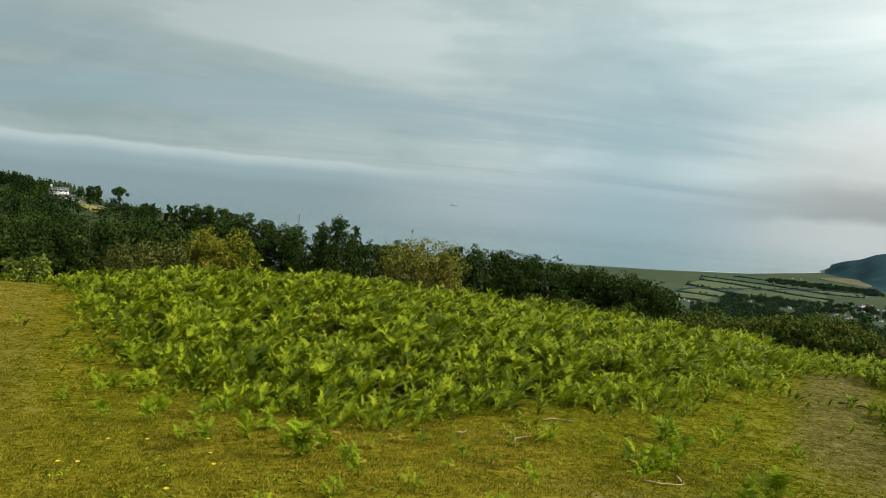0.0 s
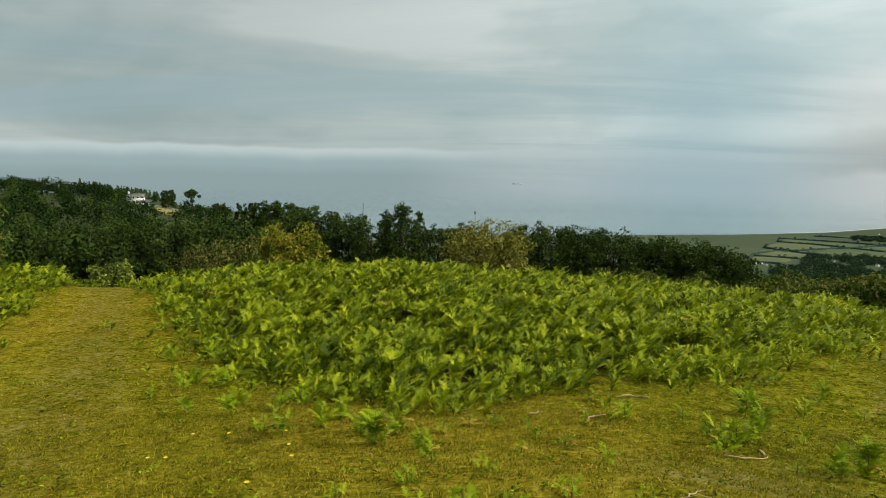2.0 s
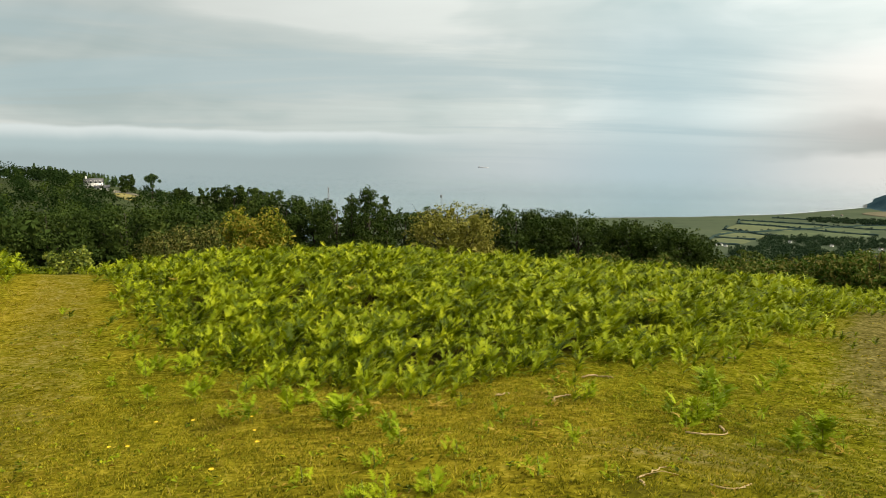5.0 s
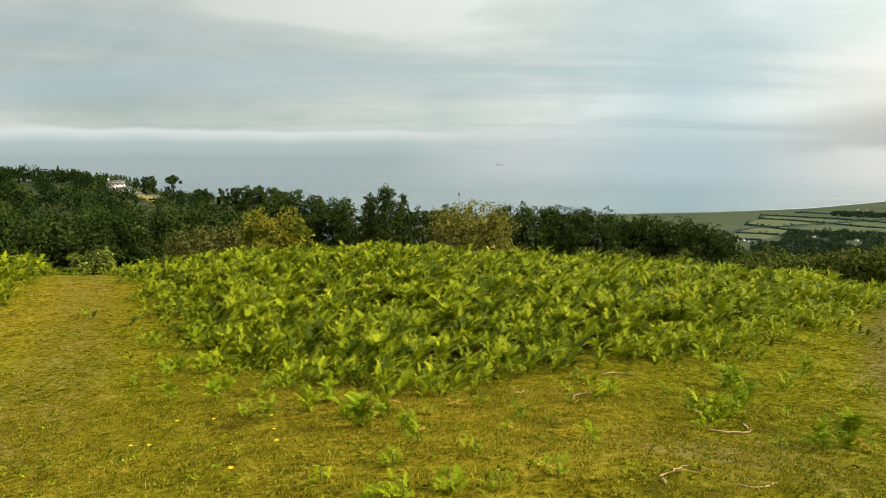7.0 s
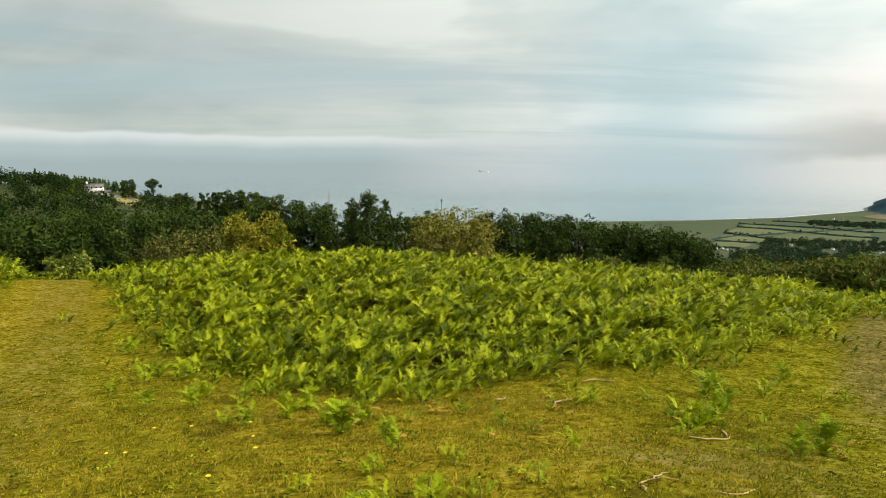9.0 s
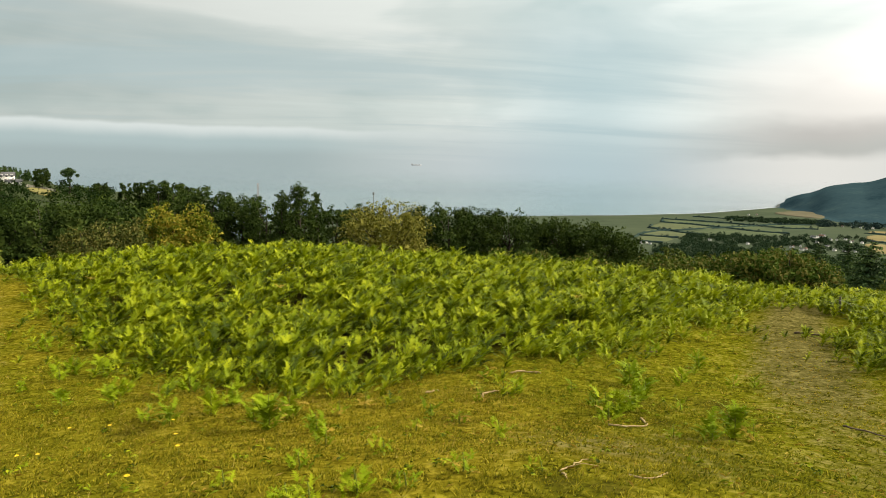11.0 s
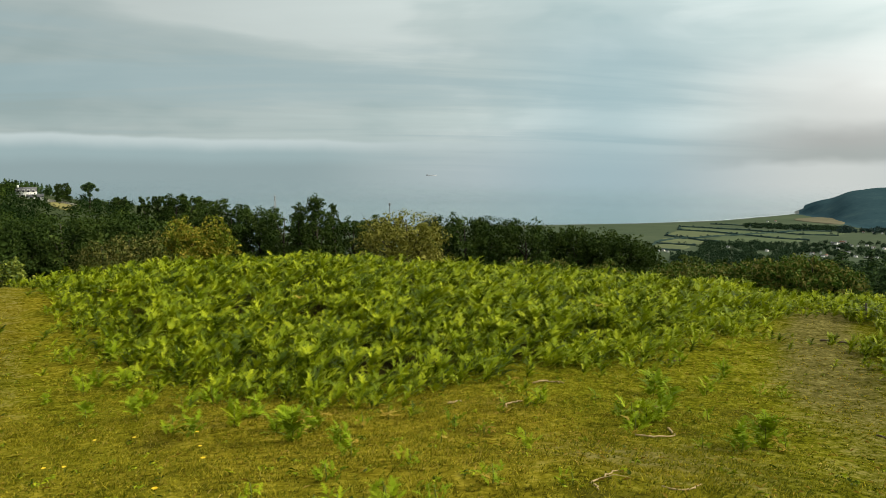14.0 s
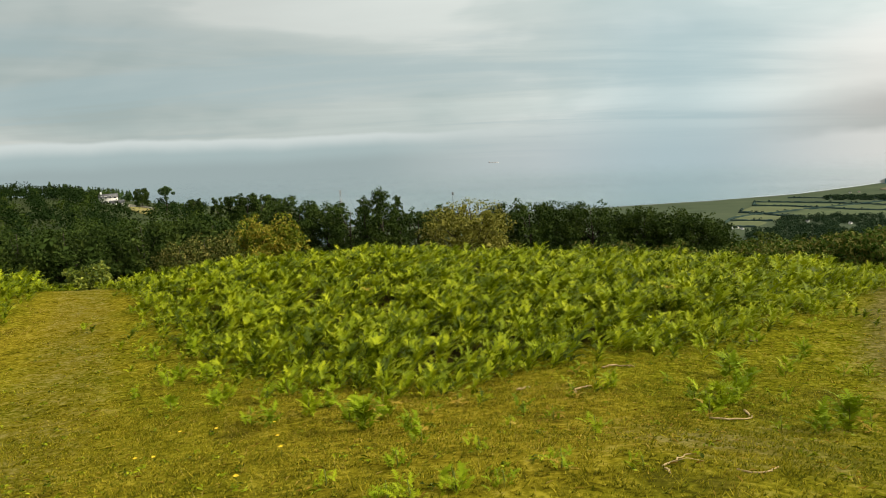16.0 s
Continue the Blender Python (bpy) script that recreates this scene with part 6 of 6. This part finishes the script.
def make_grass(seed, n, d0, d1, tall, wide, mat, label, where=None):
    """Short blades, each a bent pointed strip, thinner on the worn paths."""
    rng = np.random.RandomState(seed)
    cx, cy = open_turf(rng, n // 16, d0, d1, -44, 82)
    pick = rng.randint(0, len(cx), len(cx) * 16)
    x, y = cx[pick] + rng.normal(0, tall * 0.8, len(pick)), cy[pick] + rng.normal(0, tall * 0.8, len(pick))
    worn = np.maximum(1 - fade(near_line(x, y, RIGHT_PATH), 0.4, 1.6), 0.5 * (1 - fade(near_line(x, y, LEFT_PATH), 0.4, 1.4)))
    patch = waves(x, y, 0.5, seed) * 0.5 + waves(x, y, 2.5, seed + 1) * 0.35
    bare = 0.55 * np.exp(-(((x - 2.1) / 1.1) ** 2 + ((y - 4.9) / 1.5) ** 2)) + 0.2 * fade(x, 2.0, 4.0)
    keep = rng.uniform(size=len(x)) < 0.65 - 0.5 * worn - bare + patch
    if where is not None:
        keep &= rng.uniform(size=len(x)) < where(x, y)
    x, y = x[keep], y[keep]
    m = len(x)
    z = land(x, y)
    h = tall * rng.uniform(0.4, 1.3, m)
    a = rng.uniform(0, 6.283, m)
    ux, uy = np.cos(a), np.sin(a)
    lx, ly = rng.normal(0.2, 0.75, m) * h, rng.normal(0, 0.75, m) * h
    w = wide * rng.uniform(0.6, 1.4, m)
    v = np.stack([np.stack([x - ux * w, y - uy * w, z - 0.004], 1), np.stack([x + ux * w, y + uy * w, z - 0.004], 1), np.stack([x + lx, y + ly, z + h], 1)], 1).reshape(-1, 3)
    f = np.arange(m * 3).reshape(-1, 3)
    tagged(new("grass", mesh_of("grass", v, f, mat)), label, "grass", kind="stuff")


make_grass(41, 190000, 3.0, 10.5, 0.034, 0.0036, BLADES, "short yellow-green grazed grass", lambda x, y: 1 - 0.75 * fade(x, 1.5, 5))
make_grass(48, 170000, 3.0, 11.5, 0.030, 0.0036, MOSS_BLADES, "short mossy green grass", lambda x, y: 0.3 + 0.7 * fade(x, 0.5, 5))
make_grass(42, 90000, 10.0, 28.0, 0.034, 0.006, BLADES, "short grass beside the paths")
make_grass(43, 60000, 7.0, 26.0, 0.13, 0.005, GOLD_BLADES, "dry golden grass along the path", lambda x, y: np.exp(-(((x + 10.2) / 1.3) ** 2 + ((y - 15) / 4.5) ** 2)))
make_grass(44, 90000, 3.2, 12.0, 0.05, 0.0026, GOLD_BLADES, "scattered dry grass stalks", lambda x, y: 0.25 + 0.6 * np.exp(-(((x - 0.5) / 3.0) ** 2 + ((y - 7.6) / 1.3) ** 2)))


def make_tufts(seed, n, d0, d1, big, mat, label, where):
    """Small rounded tufts: short broad blades that lean out from one root."""
    rng = np.random.RandomState(seed)
    x, y = open_turf(rng, n, d0, d1, -44, 82)
    keep = rng.uniform(size=len(x)) < where(x, y) * (0.75 + 0.5 * waves(x, y, 0.9, seed))
    x, y = x[keep], y[keep]
    m = len(x)
    size = rng.uniform(0.4, 1.0, m) * big
    z = land(x, y)
    vs = []
    for k in range(6):
        a = k * 2.4 + rng.uniform(-0.4, 0.4, m)
        lean = rng.uniform(0.4, 1.35, m)
        c, s = np.cos(a), np.sin(a)
        w = size * 0.26
        r, h = size * np.sin(lean), size * np.cos(lean) * 0.55 + 0.005
        vs.append(np.stack([np.stack([x - s * w, y + c * w, z - 0.003], 1), np.stack([x + s * w, y - c * w, z - 0.003], 1), np.stack([x + c * r + 0.2 * h, y + s * r, z + h], 1)], 1))
    v = np.stack(vs, 1).reshape(-1, 3)
    tagged(new("grass_tufts", mesh_of("grass_tufts", v, np.arange(len(v)).reshape(-1, 3), mat)), label, "grass", kind="stuff")


make_tufts(61, 24000, 3.0, 9.0, 0.034, BLADES, "small yellow-green tufts in the grazed turf", lambda x, y: 0.85 - 0.55 * fade(x, 0.5, 4))
make_tufts(62, 20000, 3.0, 9.0, 0.032, MOSS_BLADES, "small green tufts in the trodden turf", lambda x, y: 0.25 + 0.6 * fade(x, 0.5, 3.5))
make_tufts(63, 14000, 8.5, 17.0, 0.05, BLADES, "small tufts of grass beside the paths", lambda x, y: 0.8)


def make_herbs():
    """Low rosettes of small leaves in the turf."""
    rng = np.random.RandomState(45)
    x, y = open_turf(rng, 1300, 3.2, 15.0, -42, 80)
    worn = 1 - fade(near_line(x, y, RIGHT_PATH), 0.3, 1.2)
    keep = rng.uniform(size=len(x)) < 0.6 - 0.4 * worn + 0.3 * waves(x, y, 2.0, 46)
    x, y = x[keep], y[keep]
    s = Shape()
    for px0, py0, pz0 in zip(x, y, land(x, y)):
        n = rng.randint(4, 9)
        a = rng.uniform(0, 6.283, n)
        r = rng.uniform(0.01, 0.045, n)
        c = np.stack([px0 + np.cos(a) * r, py0 + np.sin(a) * r, pz0 + rng.uniform(0.005, 0.04, n)], 1)
        v, t3 = cards(rng, c, np.stack([np.cos(a) * 0.6, np.sin(a) * 0.6, np.ones(n)], 1), 0.045, 0.018)
        s.add(v, t3)
    tagged(new("turf_herbs", s.done("turf_herbs", BRACKEN)), "small green herb leaves in the turf", "plants", kind="stuff")


make_herbs()


def make_litter():
    """Bits of dead bracken, pale stalks and crumbs of earth on the trodden ground."""
    rng = np.random.RandomState(47)
    x, y = open_turf(rng, 5200, 3.2, 16.0, -40, 80)
    near = np.maximum(1 - fade(near_line(x, y, RIGHT_PATH), 0.2, 2.2), np.exp(-(((x - 2.2) / 1.6) ** 2 + ((y - 5.6) / 1.8) ** 2)))
    keep = rng.uniform(size=len(x)) < 0.3 + 0.7 * near
    x, y = x[keep], y[keep]
    z = land(x, y) + 0.008
    n = len(x)
    v, t3 = cards(rng, np.stack([x, y, z + rng.uniform(0, 0.012, n)], 1), np.stack([rng.normal(0, 0.3, n), rng.normal(0, 0.3, n), np.ones(n)], 1), 0.06, 0.012)
    tagged(new("plant_litter", Shape().add(v, t3).done("plant_litter", BRACKEN_DRY)), "scraps of dead bracken on the trodden turf", "litter", kind="stuff")


make_litter()


def make_cloud():
    """The fringe of the stratus in front of the far hill's top: a soft veil that thickens upwards."""
    m = bpy.data.materials.new("stratus_veil")
    m.use_nodes = True
    nt = m.node_tree
    nt.nodes.clear()
    p = position(nt)
    sep = nt.nodes.new("ShaderNodeSeparateXYZ")
    link(nt, p, sep.inputs[0])
    rag = noise_of(nt, mapped(nt, p, (0.004, 0.004, 0.01)), 1.0, 5, 0.6)
    h = math_node(nt, "ADD", sep.outputs[2], math_node(nt, "MULTIPLY", math_node(nt, "SUBTRACT", rag, 0.5), 24.0))
    dense = smooth_step(nt, h, 20.0, 58.0)
    side = nt.nodes.new("ShaderNodeAttribute")
    side.attribute_name = "thick"
    dense = math_node(nt, "MULTIPLY", dense, side.outputs["Fac"])
    body = nt.nodes.new("ShaderNodeBsdfTranslucent")
    body.inputs["Color"].default_value = (0.50, 0.55, 0.57, 1)
    front = nt.nodes.new("ShaderNodeBsdfDiffuse")
    front.inputs["Color"].default_value = (0.42, 0.47, 0.49, 1)
    both = nt.nodes.new("ShaderNodeMixShader")
    link(nt, front.outputs[0], both.inputs[1])
    link(nt, body.outputs[0], both.inputs[2])
    clear = nt.nodes.new("ShaderNodeBsdfTransparent")
    blend = nt.nodes.new("ShaderNodeMixShader")
    link(nt, dense, blend.inputs[0])
    link(nt, clear.outputs[0], blend.inputs[1])
    link(nt, both.outputs[0], blend.inputs[2])
    out = nt.nodes.new("ShaderNodeOutputMaterial")
    link(nt, blend.outputs[0], out.inputs["Surface"])
    az = np.linspace(47, 97, 60)
    hz = np.array([5, 20, 40, 60, 85, 110.0])
    d = 2780 + 0 * az
    v = np.array([(d[k] * math.sin(radians(a)), d[k] * math.cos(radians(a)), z) for z in hz for k, a in enumerate(az)])
    n = len(az)
    q = [(i * n + k, i * n + k + 1, (i + 1) * n + k + 1, (i + 1) * n + k) for i in range(len(hz) - 1) for k in range(n - 1)]
    me = mesh_of("cloud", v, np.array(q), m, None, True)
    thick = np.array([fade(a, 49, 54) * (1 - fade(z, 70, 110)) for z in hz for a in az], dtype=np.float32)
    att = me.attributes.new("thick", "FLOAT", "POINT")
    att.data.foreach_set("value", thick)
    ob = tagged(new("backdrop", me), "low grey stratus veiling the far hill top", "cloud", kind="structure")
    ob.visible_shadow = False


make_cloud()
